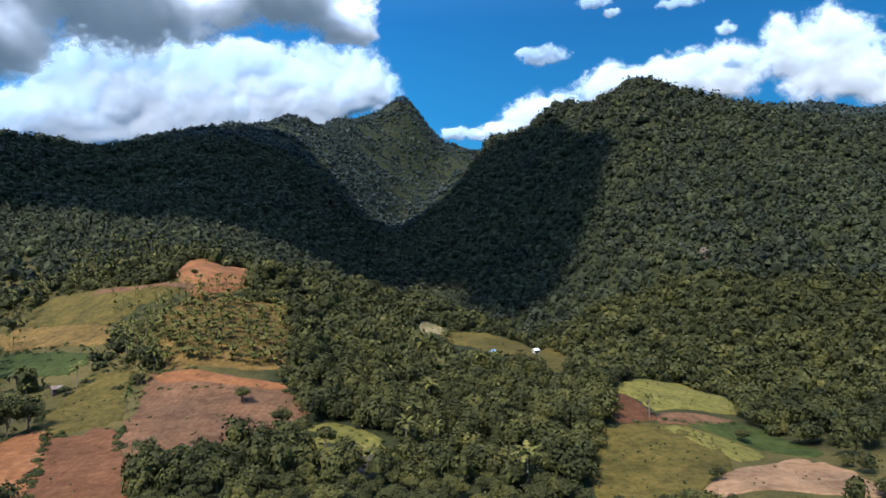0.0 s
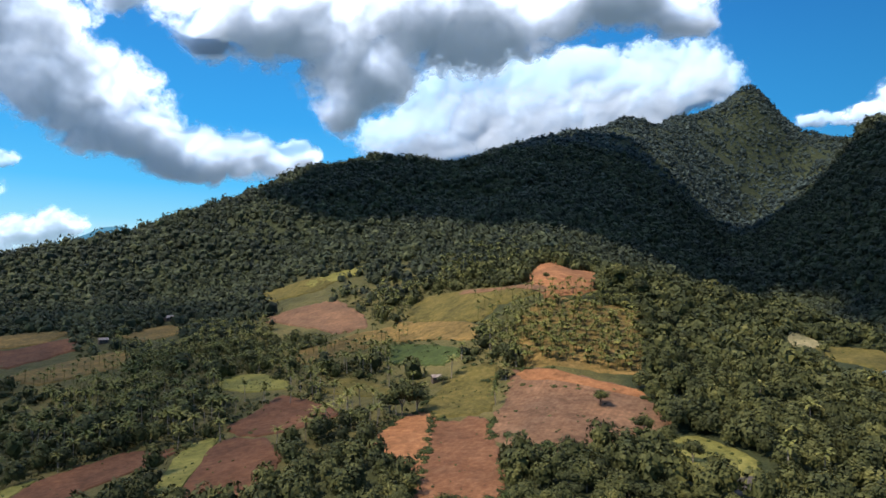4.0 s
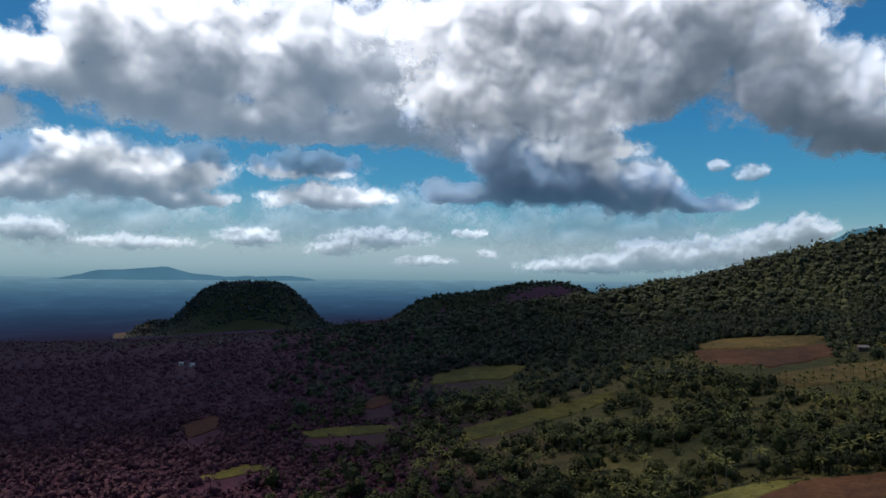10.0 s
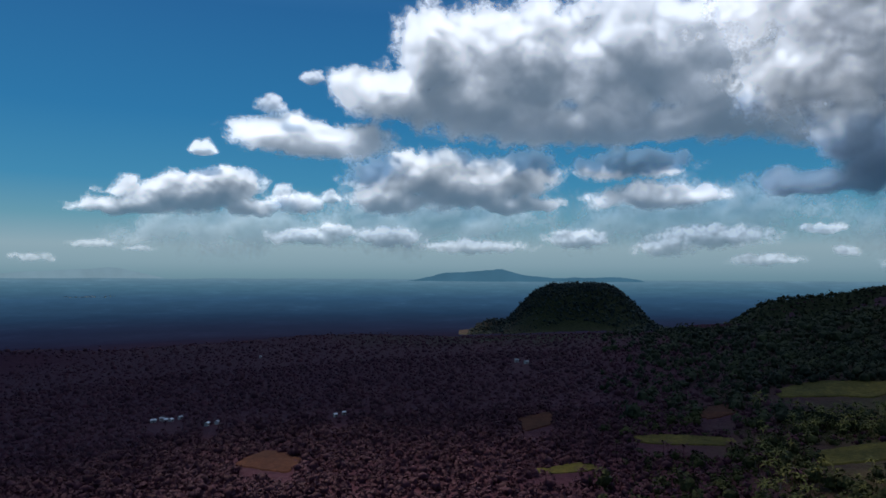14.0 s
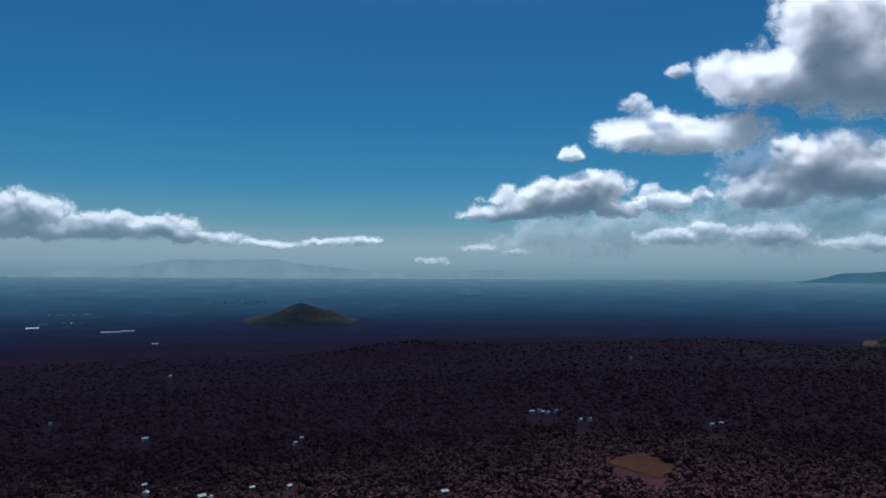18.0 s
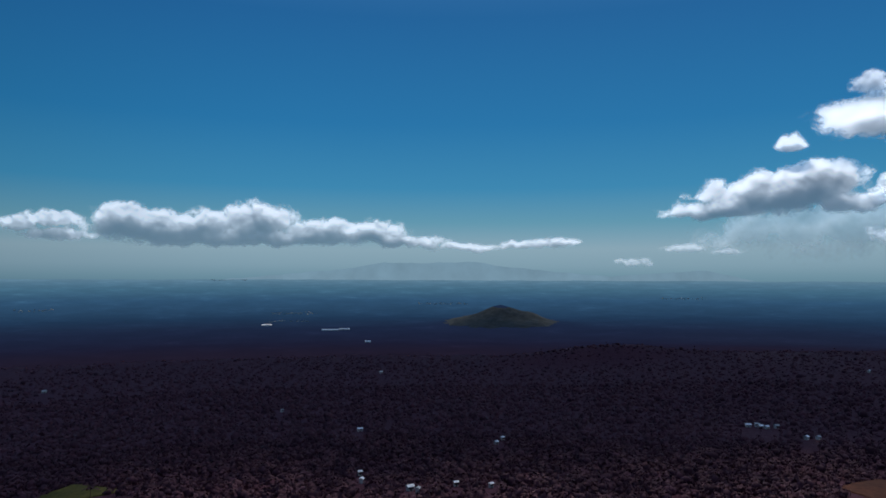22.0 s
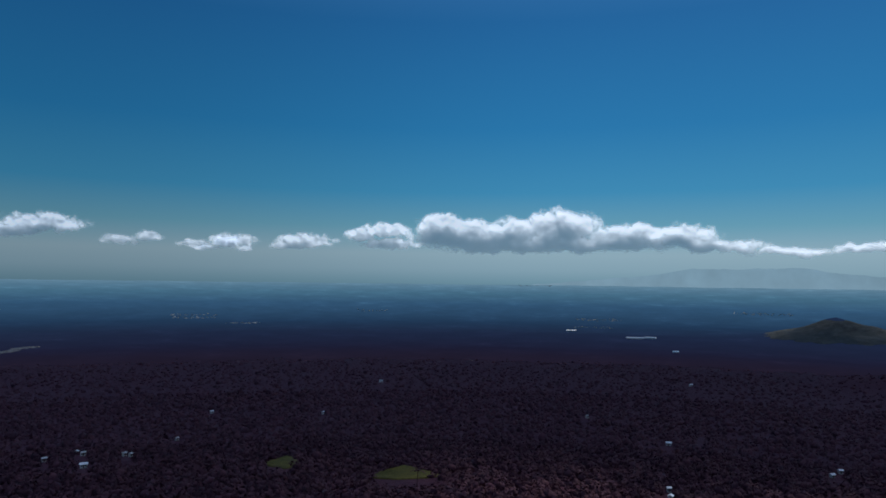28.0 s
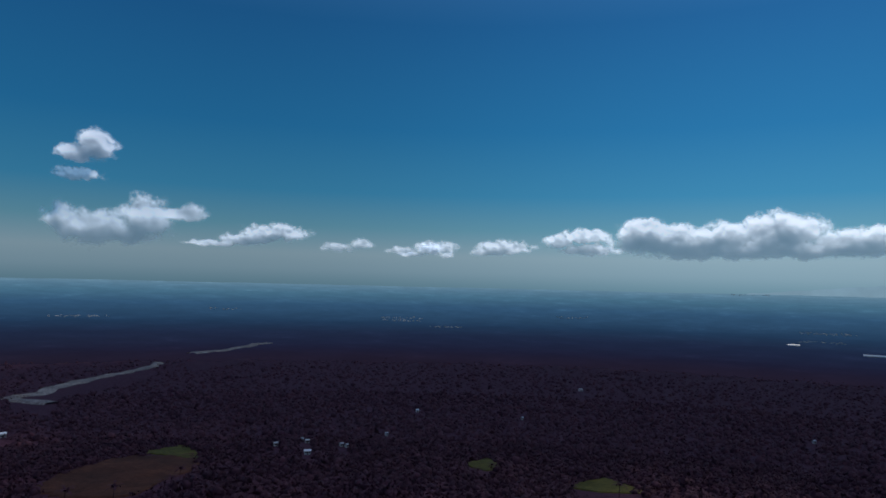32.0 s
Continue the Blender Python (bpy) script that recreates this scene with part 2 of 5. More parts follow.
profile(53, 20, -65, 215, -71, 300, -70, 400, -70, 600, -55, 850, -33.5, 1050, 28, 1200, 70, 1500, 20, 2500, -120, 3500, -150, 4900, -24)
profile(62, 20, -68, 230, -78, 420, -80, 640, -65, 880, -44.8, 1080, 9, 1150, 20, 1500, -40, 2500, -150, 3300, -160, 4900, -24)
profile(72, 20, -70, 300, -95, 500, -94, 700, -82, 900, -64.7, 1050, -23, 1300, -53, 2000, -130, 3000, -170, 4000, -110, 4900, -24)
profile(82.5, 20, -72, 350, -107, 600, -102, 900, -77, 1050, -52, 1300, -70, 2000, -140, 3000, -170, 4000, -110, 4900, -24)
profile(92, 20, -74, 350, -110, 600, -109, 1000, -97, 1300, -97, 1600, -118, 2300, -170, 3200, -168, 4000, -105, 4900, -24)
profile(110, 20, -75, 350, -112, 600, -118, 1000, -122, 1500, -130, 1900, -170, 2600, -195, 3300, -172, 4000, -108, 4900, -24)
profile(135, 20, -75, 350, -113, 480, -125, 850, -148, 1400, -150, 1600, -160, 2300, -205, 3300, -172, 4000, -110, 4900, -24)
profile(150, 20, -75, 350, -113, 480, -127, 850, -158, 1500, -188, 2300, -212, 3300, -185, 4000, -110, 4900, -24)
profile(200, 20, -75, 350, -113, 480, -127, 850, -160, 1500, -192, 2300, -212, 3300, -185, 4000, -110, 4900, -24)
profile(240, 20, -70, 350, -105, 480, -115, 850, -150, 1500, -185, 2300, -205, 3300, -175, 4000, -110, 4900, -24)
profile(275, 20, -65, 350, -75, 900, 20, 1500, 120, 2500, 100, 4900, 60)
BEARINGS.append(BEARINGS[0] + 360)
HEIGHTS.append(HEIGHTS[0])
HEIGHTS = np.array(HEIGHTS)
for k in range(1):  # round the kinks along each bearing
    HEIGHTS[:, 1:-1] = 0.25 * HEIGHTS[:, :-2] + 0.5 * HEIGHTS[:, 1:-1] + 0.25 * HEIGHTS[:, 2:]
FINE = np.arange(0, 360, 0.5)
SHEET = np.zeros((len(FINE), len(KNOTS)))
turned = (FINE - BEARINGS[0]) % 360 + BEARINGS[0]
for j in range(len(KNOTS)):
    SHEET[:, j] = np.interp(turned, BEARINGS, HEIGHTS[:, j])
for k in range(3):  # and across them
    SHEET = 0.25 * np.roll(SHEET, 1, 0) + 0.5 * SHEET + 0.25 * np.roll(SHEET, -1, 0)

HILLS = []


def hill(a, r, wide, deep, high, power=2.0):
    """A knoll at bearing a and range r: half width across and along the bearing, and height over the slope."""
    HILLS.append((a, r, wide, deep, high, power))


hill(101.2, 2250, 207, 205, 152, 4.0)
hill(108.4, 2260, 48, 60, 34, 3.0)
hill(76.5, 1750, 150, 120, 98, 3.0)
hill(84.5, 1800, 150, 110, 78, 3.0)
hill(154, 2750, 140, 140, 92, 1.15)
hill(151.4, 2750, 50, 60, 14, 2.0)
hill(146, 1560, 200, 90, 35)
hill(122, 1650, 250, 100, 16)
hill(3.4, 2680, 40, 70, 12)


def height(x, y):
    """The ground's height at arrays of places."""
    x, y = np.asarray(x, float), np.asarray(y, float)
    r = np.maximum(np.hypot(x, y), 8.5)
    a = np.degrees(np.arctan2(-x, y)) % 360
    u = (np.log(np.minimum(r, 4899)) - KNOTS[0]) / (KNOTS[1] - KNOTS[0])
    j = np.clip(u.astype(int), 0, len(KNOTS) - 2)
    fu = u - j
    v = a / 0.5
    i = v.astype(int) % len(FINE)
    fv = v - np.floor(v)
    i1 = (i + 1) % len(FINE)
    z = (SHEET[i, j] * (1 - fu) + SHEET[i, j + 1] * fu) * (1 - fv) + (SHEET[i1, j] * (1 - fu) + SHEET[i1, j + 1] * fu) * fv
    for ha, hr, wide, deep, high, power in HILLS:
        t = radians(ha)
        cross = -x * math.cos(t) - y * math.sin(t)
        along = -x * math.sin(t) + y * math.cos(t) - hr
        d = np.hypot(cross / wide, along / deep)
        z = z + high * np.exp(-np.minimum(d, 6) ** power)
    rough = np.clip((z + 60) / 260, 0, 1) * np.clip((r - 420) / 500, 0, 1)  # gullies on the mountains
    z = z + 26 * rough * fbm(x / 240, y / 240, 5, True) + 2.2 * np.clip((r - 100) / 300, 0, 1) * fbm(x / 60, y / 60, 3)
    return z + EYE


def mesh_of(name, verts, faces, mat, smooth=True, layers=()):
    """A mesh from arrays: verts (n, 3), faces (m, 3 or 4)."""
    me = bpy.data.meshes.new(name)
    verts, faces = np.asarray(verts, np.float32), np.asarray(faces, np.int32)
    m, k = faces.shape
    me.vertices.add(len(verts))
    me.vertices.foreach_set("co", verts.ravel())
    me.loops.add(m * k)
    me.loops.foreach_set("vertex_index", faces.ravel())
    me.polygons.add(m)
    me.polygons.foreach_set("loop_start", np.arange(0, m * k, k, dtype=np.int32))
    me.polygons.foreach_set("use_smooth", np.full(m, smooth))
    me.update(calc_edges=True)
    for key, values in layers:
        me.attributes.new(key, "FLOAT", "POINT").data.foreach_set("value", np.asarray(values, np.float32))
    me.materials.append(mat)
    return me


def grid_faces(nu, nv, wrap=False):
    i, j = np.meshgrid(np.arange(nu if wrap else nu - 1), np.arange(nv - 1), indexing="ij")
    i1 = (i + 1) % nu
    return np.stack([i * nv + j, i1 * nv + j, i1 * nv + j + 1, i * nv + j + 1], -1).reshape(-1, 4)


NEAR_EDGE, PLAIN_EDGE = 12.0, 4900.0


def cover(a, r, x, y):
    """How wooded the land is, 0 to 1: farmland with groves on the near slopes, closed forest on the hills."""
    clump = np.clip(0.5 + 1.6 * fbm(x / 45, y / 45, 3), 0, 1)
    farm = np.clip((a - 24) / 8, 0, 1) * np.clip((100 - a) / 20, 0, 1) * np.clip((800 - r) / 250, 0, 1)
    farm = np.maximum(farm, np.clip((a - 14) / 4, 0, 1) * np.clip((430 - r) / 60, 0, 1) * (a < 60))
    right = np.clip((-a - 15) / 4, 0, 1) * np.clip((330 - r) / 50, 0, 1) * (a < 0)
    open_land = np.maximum(farm, right * np.where(r < 270, 0.9, 0.25))
    open_land = open_land * np.where((a > -10) & (a < 58), np.clip((r - 228) / 25, 0.12, 1), 1)  # thickets below the fields
    thick = np.clip((a - 38) / 16, 0, 1)  # palm groves and scrub thicken along the slope
    return 0.97 * (1 - open_land) + open_land * (0.03 + 0.05 * thick + (0.28 + 0.14 * thick) * clump ** 1.6)


ga, gr = np.meshgrid(np.radians(np.arange(0, 360, 0.75)), np.concatenate([[0.02, 5.0], np.geomspace(NEAR_EDGE, PLAIN_EDGE, 165)]), indexing="ij")
gx, gy = -gr * np.sin(ga), gr * np.cos(ga)
gd = np.degrees(ga)
gopen = 1 - cover(np.where(gd > 300, gd - 360, gd), gr, gx, gy)
gz = height(gx, gy) + np.clip((gr - 1400) / 300, 0, 1) * 3.5 * fbm(gx / 26, gy / 26, 3, True)
gz = np.where(gr < 8, gz[:, 2].mean() - 0.4, gz)  # closed under the viewpoint
gv = np.stack([gx, gy, gz], -1).reshape(-1, 3)
gf = grid_faces(*ga.shape, wrap=True)[:, ::-1]
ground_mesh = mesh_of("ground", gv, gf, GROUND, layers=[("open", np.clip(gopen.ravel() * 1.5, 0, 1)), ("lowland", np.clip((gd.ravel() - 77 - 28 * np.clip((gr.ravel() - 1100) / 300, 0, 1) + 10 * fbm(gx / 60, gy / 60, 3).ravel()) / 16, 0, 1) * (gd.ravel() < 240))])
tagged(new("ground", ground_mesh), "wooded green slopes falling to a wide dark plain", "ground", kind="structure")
# ---- fields and open ground ----
SOIL_ORANGE = earth("orange_clay", (0.1386, 0.0575, 0.0233), (0.2079, 0.0913, 0.0385), (0.2773, 0.1352, 0.0633), 9, 0.4)
SOIL_BROWN = earth("brown_soil", (0.0778, 0.0418, 0.0228), (0.1344, 0.0732, 0.0402), (0.191, 0.1115, 0.0657), 10, 0.4, 2.2)
SOIL_RED = earth("red_soil", (0.06, 0.0274, 0.0139), (0.099, 0.0448, 0.0232), (0.141, 0.0683, 0.0371), 11, 0.4, 1.8)
SOIL_RUST = earth("rust_soil", (0.0874, 0.0392, 0.0186), (0.1365, 0.0626, 0.0306), (0.1856, 0.0928, 0.0482), 7, 0.5, 2.6)
SOIL_DIM = earth("dim_soil", (0.045, 0.016, 0.01), (0.075, 0.027, 0.016), (0.11, 0.043, 0.026), 8, 0.4)
SOIL_PALE = earth("pale_soil", (0.1631, 0.0961, 0.0539), (0.2334, 0.1448, 0.0838), (0.2917, 0.1929, 0.1167), 12, 0.3)
SOIL_DARK = earth("burnt_soil", (0.031, 0.03, 0.027), (0.055, 0.048, 0.043), (0.094, 0.078, 0.066), 4, 0.3)
GRASS = earth("olive_grass", (0.0444, 0.0392, 0.0101), (0.0813, 0.0686, 0.0176), (0.1331, 0.1015, 0.0315), 10, 0.5)
GRASS_DEEP = earth("deep_grass", (0.046, 0.044, 0.011), (0.084, 0.074, 0.017), (0.145, 0.118, 0.029), 8, 0.5)
GRASS_LIGHT = earth("light_grass", (0.0792, 0.0803, 0.019), (0.1386, 0.131, 0.0327), (0.202, 0.1761, 0.0547), 9, 0.4)
GRASS_PALE = earth("pale_grass", (0.1, 0.0959, 0.0423), (0.1744, 0.1533, 0.0774), (0.2496, 0.205, 0.1197), 7, 0.4)
GRASS_DRY = earth("dry_grass", (0.062, 0.0477, 0.0138), (0.1312, 0.0877, 0.0275), (0.2115, 0.1333, 0.0496), 9, 0.5)
CROP = earth("green_crop", (0.0221, 0.0352, 0.0096), (0.0405, 0.0583, 0.0154), (0.0662, 0.0823, 0.023), 6, 0.5, 1.4)
GRAVEL = earth("river_gravel", (0.07, 0.052, 0.044), (0.24, 0.19, 0.16), (0.5, 0.43, 0.37), 22, 0.4)

ROCK = earth("pale_rock", (0.05, 0.043, 0.035), (0.12, 0.1, 0.082), (0.24, 0.2, 0.165), 5, 0.8)

OUTLINES, BARE = [], []


def field(name, mat, label, category, *corners, lift=0.55):
    """A patch of open ground draped on the slope: corners by bearing and range, the edge uneven and let into the soil."""
    c = np.array([(radians(a if a < 300 else a - 360), math.log(r)) for a, r in corners])
    OUTLINES.append(c)
    BARE.append("soil" in mat.name or "clay" in mat.name)
    n = len(c)
    rnd = np.random.RandomState(len(OUTLINES))
    s = np.linspace(0, n, max(48, 8 * n), endpoint=False)
    i, f = s.astype(int), (s % 1)[:, None]
    p0, p1, p2, p3 = c[(i - 1) % n], c[i], c[(i + 1) % n], c[(i + 2) % n]
    curve = 0.5 * (2 * p1 + (p2 - p0) * f + (2 * p0 - 5 * p1 + 4 * p2 - p3) * f ** 2 + (3 * p1 - p0 - 3 * p2 + p3) * f ** 3)
    edge = 0.5 * curve + 0.5 * (p1 * (1 - f) + p2 * f)
    mid = c.mean(0)
    k = np.array([0.0, 0.12, 0.25, 0.4, 0.55, 0.7, 0.82, 0.92, 0.98, 1.03])
    jitter = 1 + 0.035 * rnd.randn(len(s))
    pts = mid + k[:, None, None] * (edge - mid) * np.where(k > 0.9, 1, 0)[:, None, None] * jitter[None, :, None]
    inner = mid + k[:, None, None] * (edge - mid)
    pts = np.where((k > 0.9)[:, None, None], pts, inner)
    r = np.exp(pts[..., 1])
    x, y = -r * np.sin(pts[..., 0]), r * np.cos(pts[..., 0])
    drop = np.where(k > 1, -1.0, lift)[:, None] + 0 * x
    drop = drop * (r / 330) ** 0.7
    v = np.stack([x, y, height(x, y) + drop], -1).transpose(1, 0, 2).reshape(-1, 3)
    me = mesh_of(name, v, grid_faces(len(s), len(k), wrap=True), mat)
    return tagged(new(name, me), label, category)


field("clay_hilltop", SOIL_ORANGE, "bare orange clay cut on a hilltop", "bare soil", (21.62, 454), (20.61, 503), (19.15, 525), (17.64, 481), (15.68, 512), (15.88, 435), (19.94, 409), (20.58, 426))
field("pasture", GRASS, "rough olive grass on a rounded hillside", "pasture", (29.83, 536), (25.78, 497), (21.82, 448), (20.58, 421), (23.8, 431), (25.72, 421), (30.84, 478), (31.21, 510))
field("scrub_field", GRASS_DRY, "dry brown scrub field with low bushes", "field", (31.87, 488), (25.72, 417), (25.69, 387), (30.8, 433), (32.84, 456))
field("crop_field", CROP, "dense green crop field on a gentle slope", "field", (32.83, 447), (27, 378), (28.62, 358), (32.79, 394))
field("banana_slope", GRASS_DRY, "yellow dry slope planted with banana rows", "plantation", (22.18, 399), (16.31, 414), (12.75, 413), (12.7, 319), (17.53, 314), (22.51, 325))
field("pasture", GRASS, "olive grass pasture beside ploughed soil", "pasture", (26.97, 343), (24.49, 335), (24.65, 308), (25, 279), (29.95, 279), (30.67, 298), (29.29, 318))
field("ploughed_field", SOIL_BROWN, "rosy brown ploughed field with contour ridges", "field", (22.9, 320), (17.52, 307), (13.13, 296), (11.08, 263), (13.09, 251), (15.72, 239), (20.36, 230), (25.52, 248), (24.42, 280), (23.47, 302))
field("ploughed_field", SOIL_RUST, "reddish ploughed field on a rounded spur", "field", (29.61, 275), (25.47, 269), (24.68, 237), (24.71, 192), (31.93, 204), (31.82, 227), (30.39, 246))
field("bare_spur", SOIL_ORANGE, "bare orange sandy spur above red soil", "bare soil", (35.31, 254), (32.54, 283), (30.24, 292), (29.59, 279), (30.16, 246), (31.7, 204), (32.09, 218), (32.91, 236))
field("orchard_field", GRASS_LIGHT, "bright green field dotted with saplings", "field", (12.2, 247), (9.03, 254), (5.33, 236), (4.86, 223), (8.55, 214), (11.29, 231))
field("burnt_plot", SOIL_DARK, "small dark grey burnt plot", "plot", (8.09, 214), (5.32, 221), (4.39, 216), (6.7, 205))
field("clearing", GRASS_PALE, "pale grass clearing below a ridge house", "clearing", (1.84, 428), (0.19, 421), (359.72, 406), (1.84, 404))
field("pasture", GRASS, "light grass strip along a wooded ridge", "pasture", (359.72, 409), (354.54, 400), (351.75, 516), (348.11, 470), (349.93, 331), (353.15, 350), (359.24, 379))
field("hay_field", GRASS_LIGHT, "bright yellow green field with a hedge", "field", (346.34, 307), (341.13, 393), (336.66, 328), (336.48, 307), (342.87, 283), (344.58, 298))
field("ploughed_field", SOIL_RED, "small red soil patch beside a palm", "field", (346.12, 301), (345.02, 300), (343.72, 284), (342.66, 271), (345.93, 260))
field("field_edge", SOIL_BROWN, "narrow brown earth strip below a hedge", "bare soil", (342.53, 279), (337.08, 292), (339.52, 272), (342.67, 267))
field("pasture", GRASS, "broad green pasture on a gentle slope", "pasture", (346.82, 251), (341.18, 268), (338.72, 261), (337.15, 227), (338.77, 213), (340.44, 198), (347.77, 196))
field("grass_strip", GRASS_LIGHT, "light grass strip across the pasture", "field", (341.61, 265), (335.17, 260), (336.74, 238), (342.04, 258))
field("crop_field", CROP, "dark green low crop field", "field", (340.55, 270), (335.91, 293), (331.43, 265), (331.8, 256), (334.97, 264))
field("bare_knoll", SOIL_PALE, "pale tan bare earth knoll", "bare soil", (338.99, 207), (337.15, 224), (333.28, 252), (330.74, 246), (327.41, 228), (327.42, 220), (338.39, 197))
field("ploughed_field", SOIL_RED, "dark red ploughed field on a knoll", "field", (46.04, 319), (43.63, 341), (41.55, 367), (36.92, 312), (39.12, 296), (43.69, 296))
field("ploughed_field", SOIL_RED, "long red ploughed field along a verge", "field", (65.18, 272), (60.41, 289), (58.61, 301), (53.15, 312), (49.5, 298), (52.3, 282), (56.42, 269), (58.72, 242))
field("grass_verge", GRASS_LIGHT, "light green grass verge beside red soil", "pasture", (67.26, 286), (63.88, 297), (59.95, 305), (58.7, 303), (62.18, 277), (65.18, 272))
field("ploughed_field", SOIL_RED, "dark red ploughed field below a hedge", "field", (49.69, 239), (46.74, 301), (43.12, 290), (41.89, 259), (43.81, 232), (47, 228))
field("grass_wedge", GRASS_LIGHT, "light green grass wedge between red fields", "pasture", (51.24, 251), (49.51, 293), (47.17, 311), (46.5, 303), (49.18, 252), (49.91, 240))
field("dry_pasture", GRASS_DRY, "dry yellow strip across a palm slope", "pasture", (36.73, 493), (31.8, 488), (30.9, 466), (33.63, 458), (39.8, 433), (40.62, 478))
field("pasture", GRASS_LIGHT, "light green meadow between palm rows", "pasture", (45.95, 444), (42.74, 426), (40.7, 380), (43.58, 388), (46.16, 416))
field("pasture", GRASS, "green meadow beside a small wood", "pasture", (39.01, 369), (36.38, 378), (32.86, 342), (33.79, 329), (37.74, 349))
field("ploughed_field", SOIL_BROWN, "brown ploughed slope below the wood", "field", (42.68, 614), (38.87, 623), (36.69, 614), (34.5, 520), (37.16, 511))
field("pasture", GRASS_LIGHT, "light grass strip high on the slope", "pasture", (39.3, 708), (34.44, 723), (34.89, 700), (38.87, 686))
field("pasture", GRASS_DRY, "dry grass knoll among palms", "pasture", (52.99, 658), (49.74, 685), (48.62, 644), (51.57, 618))
field("ploughed_field", SOIL_RED, "distant red brown ploughed field", "field", (65.52, 699), (60.22, 659), (56.57, 671), (55.66, 622), (60.23, 587), (65.08, 641))
field("pasture", GRASS_DRY, "dry grass band above red soil", "pasture", (65.52, 730), (62, 745), (56.1, 709), (58.4, 667), (63.78, 689))
field("dry_pasture", GRASS_DRY, "dry yellow hillside among palms", "pasture", (60.24, 549), (56.6, 573), (52.89, 586), (51.98, 547), (53.86, 513), (58.45, 509))
field("pasture", GRASS_LIGHT, "light green meadow in the farmland", "pasture", (46.02, 441), (43.27, 430), (41.05, 395), (42.88, 388), (45.6, 409))
field("pasture", GRASS, "grass slope below the forest edge", "pasture", (43.03, 733), (39.83, 722), (37.13, 701), (38.04, 673), (41.68, 677))
field("soil_slope", SOIL_BROWN, "brown earth slope below the forest", "field", (42.17, 613), (39.44, 608), (36.97, 607), (34.43, 508), (37.29, 507), (39.93, 567))
field("pasture", GRASS_DEEP, "open grass patch in dark woodland", "pasture", (82.29, 656), (79.6, 687), (78.55, 689), (80.28, 651))
field("pasture", GRASS_DEEP, "narrow grass ledge in woodland", "pasture", (79.86, 509), (76.68, 536), (76.31, 522), (79.51, 490))
field("pasture", GRASS_DEEP, "light grass ledge in shaded woodland", "pasture", (97.13, 505), (93.37, 515), (89.44, 512), (89.87, 493), (95.88, 489))
field("pasture", GRASS_DEEP, "long green glade in shaded woodland", "pasture", (84.48, 475), (79.9, 512), (72.5, 561), (71.58, 544), (78.97, 471), (83.56, 450))
field("ploughed_field", SOIL_DIM, "brown plot in shaded woodland", "field", (92.12, 606), (89.93, 634), (89.03, 599), (91.23, 573))
field("dry_pasture", GRASS_DEEP, "pale dry clearing in woodland", "pasture", (86.36, 684), (83.62, 712), (78.05, 700), (81.76, 655), (85.89, 653))
field("ploughed_field", SOIL_DIM, "dim red plot in shaded woodland", "field", (105.67, 575), (103.11, 600), (102.7, 560), (105.26, 527))
field("pasture", GRASS_DEEP, "small glade in the lower woodland", "pasture", (104.38, 421), (100.64, 437), (99.06, 426), (103.63, 411))
field("clearing", GRASS_DEEP, "small yellow green clearing near houses", "clearing", (197.37, 497), (195.67, 537), (194.48, 501), (195.53, 472))
field("clearing", GRASS_DEEP, "grass clearing in dark coconut woods", "clearing", (189.05, 439), (185.88, 474), (182.5, 432), (186.7, 429))
field("ploughed_field", SOIL_DIM, "red brown field at the wood edge", "field", (230.13, 424), (225.15, 506), (219.55, 526), (218.99, 462), (220.97, 424), (223.63, 375), (228.61, 395))
field("clearing", GRASS_DEEP, "green verge above a red field", "clearing", (223.25, 540), (220.05, 577), (218.73, 498), (221.19, 520))
field("ploughed_field", SOIL_DIM, "red brown plot in dark woods", "field", (128.4, 468), (126, 515), (123.22, 472), (124.34, 434))
field("rock_face", ROCK, "pale bare rock cliff in the forest", "cliff", (339.37, 605), (338.71, 606), (338.48, 587), (339.22, 582))
field("rock_face", ROCK, "small pale rock face in the forest", "cliff", (340.88, 617), (340.54, 615), (340.42, 601), (340.76, 605))
field("soil_terrace", SOIL_ORANGE, "orange terrace band along the top of a ploughed field", "bare soil", (22.6, 318), (17.5, 305.5), (13.3, 295), (13.3, 287), (17.5, 297), (22.2, 306), lift=0.75)
field("clay_track", SOIL_BROWN, "worn brown earth strip below the hilltop", "bare soil", (26.5, 500), (22.2, 452), (19.9, 424), (20.3, 419), (22.4, 446), (26.9, 493), lift=0.75)

CLEARINGS, SITES, SHEDS = [], [], []


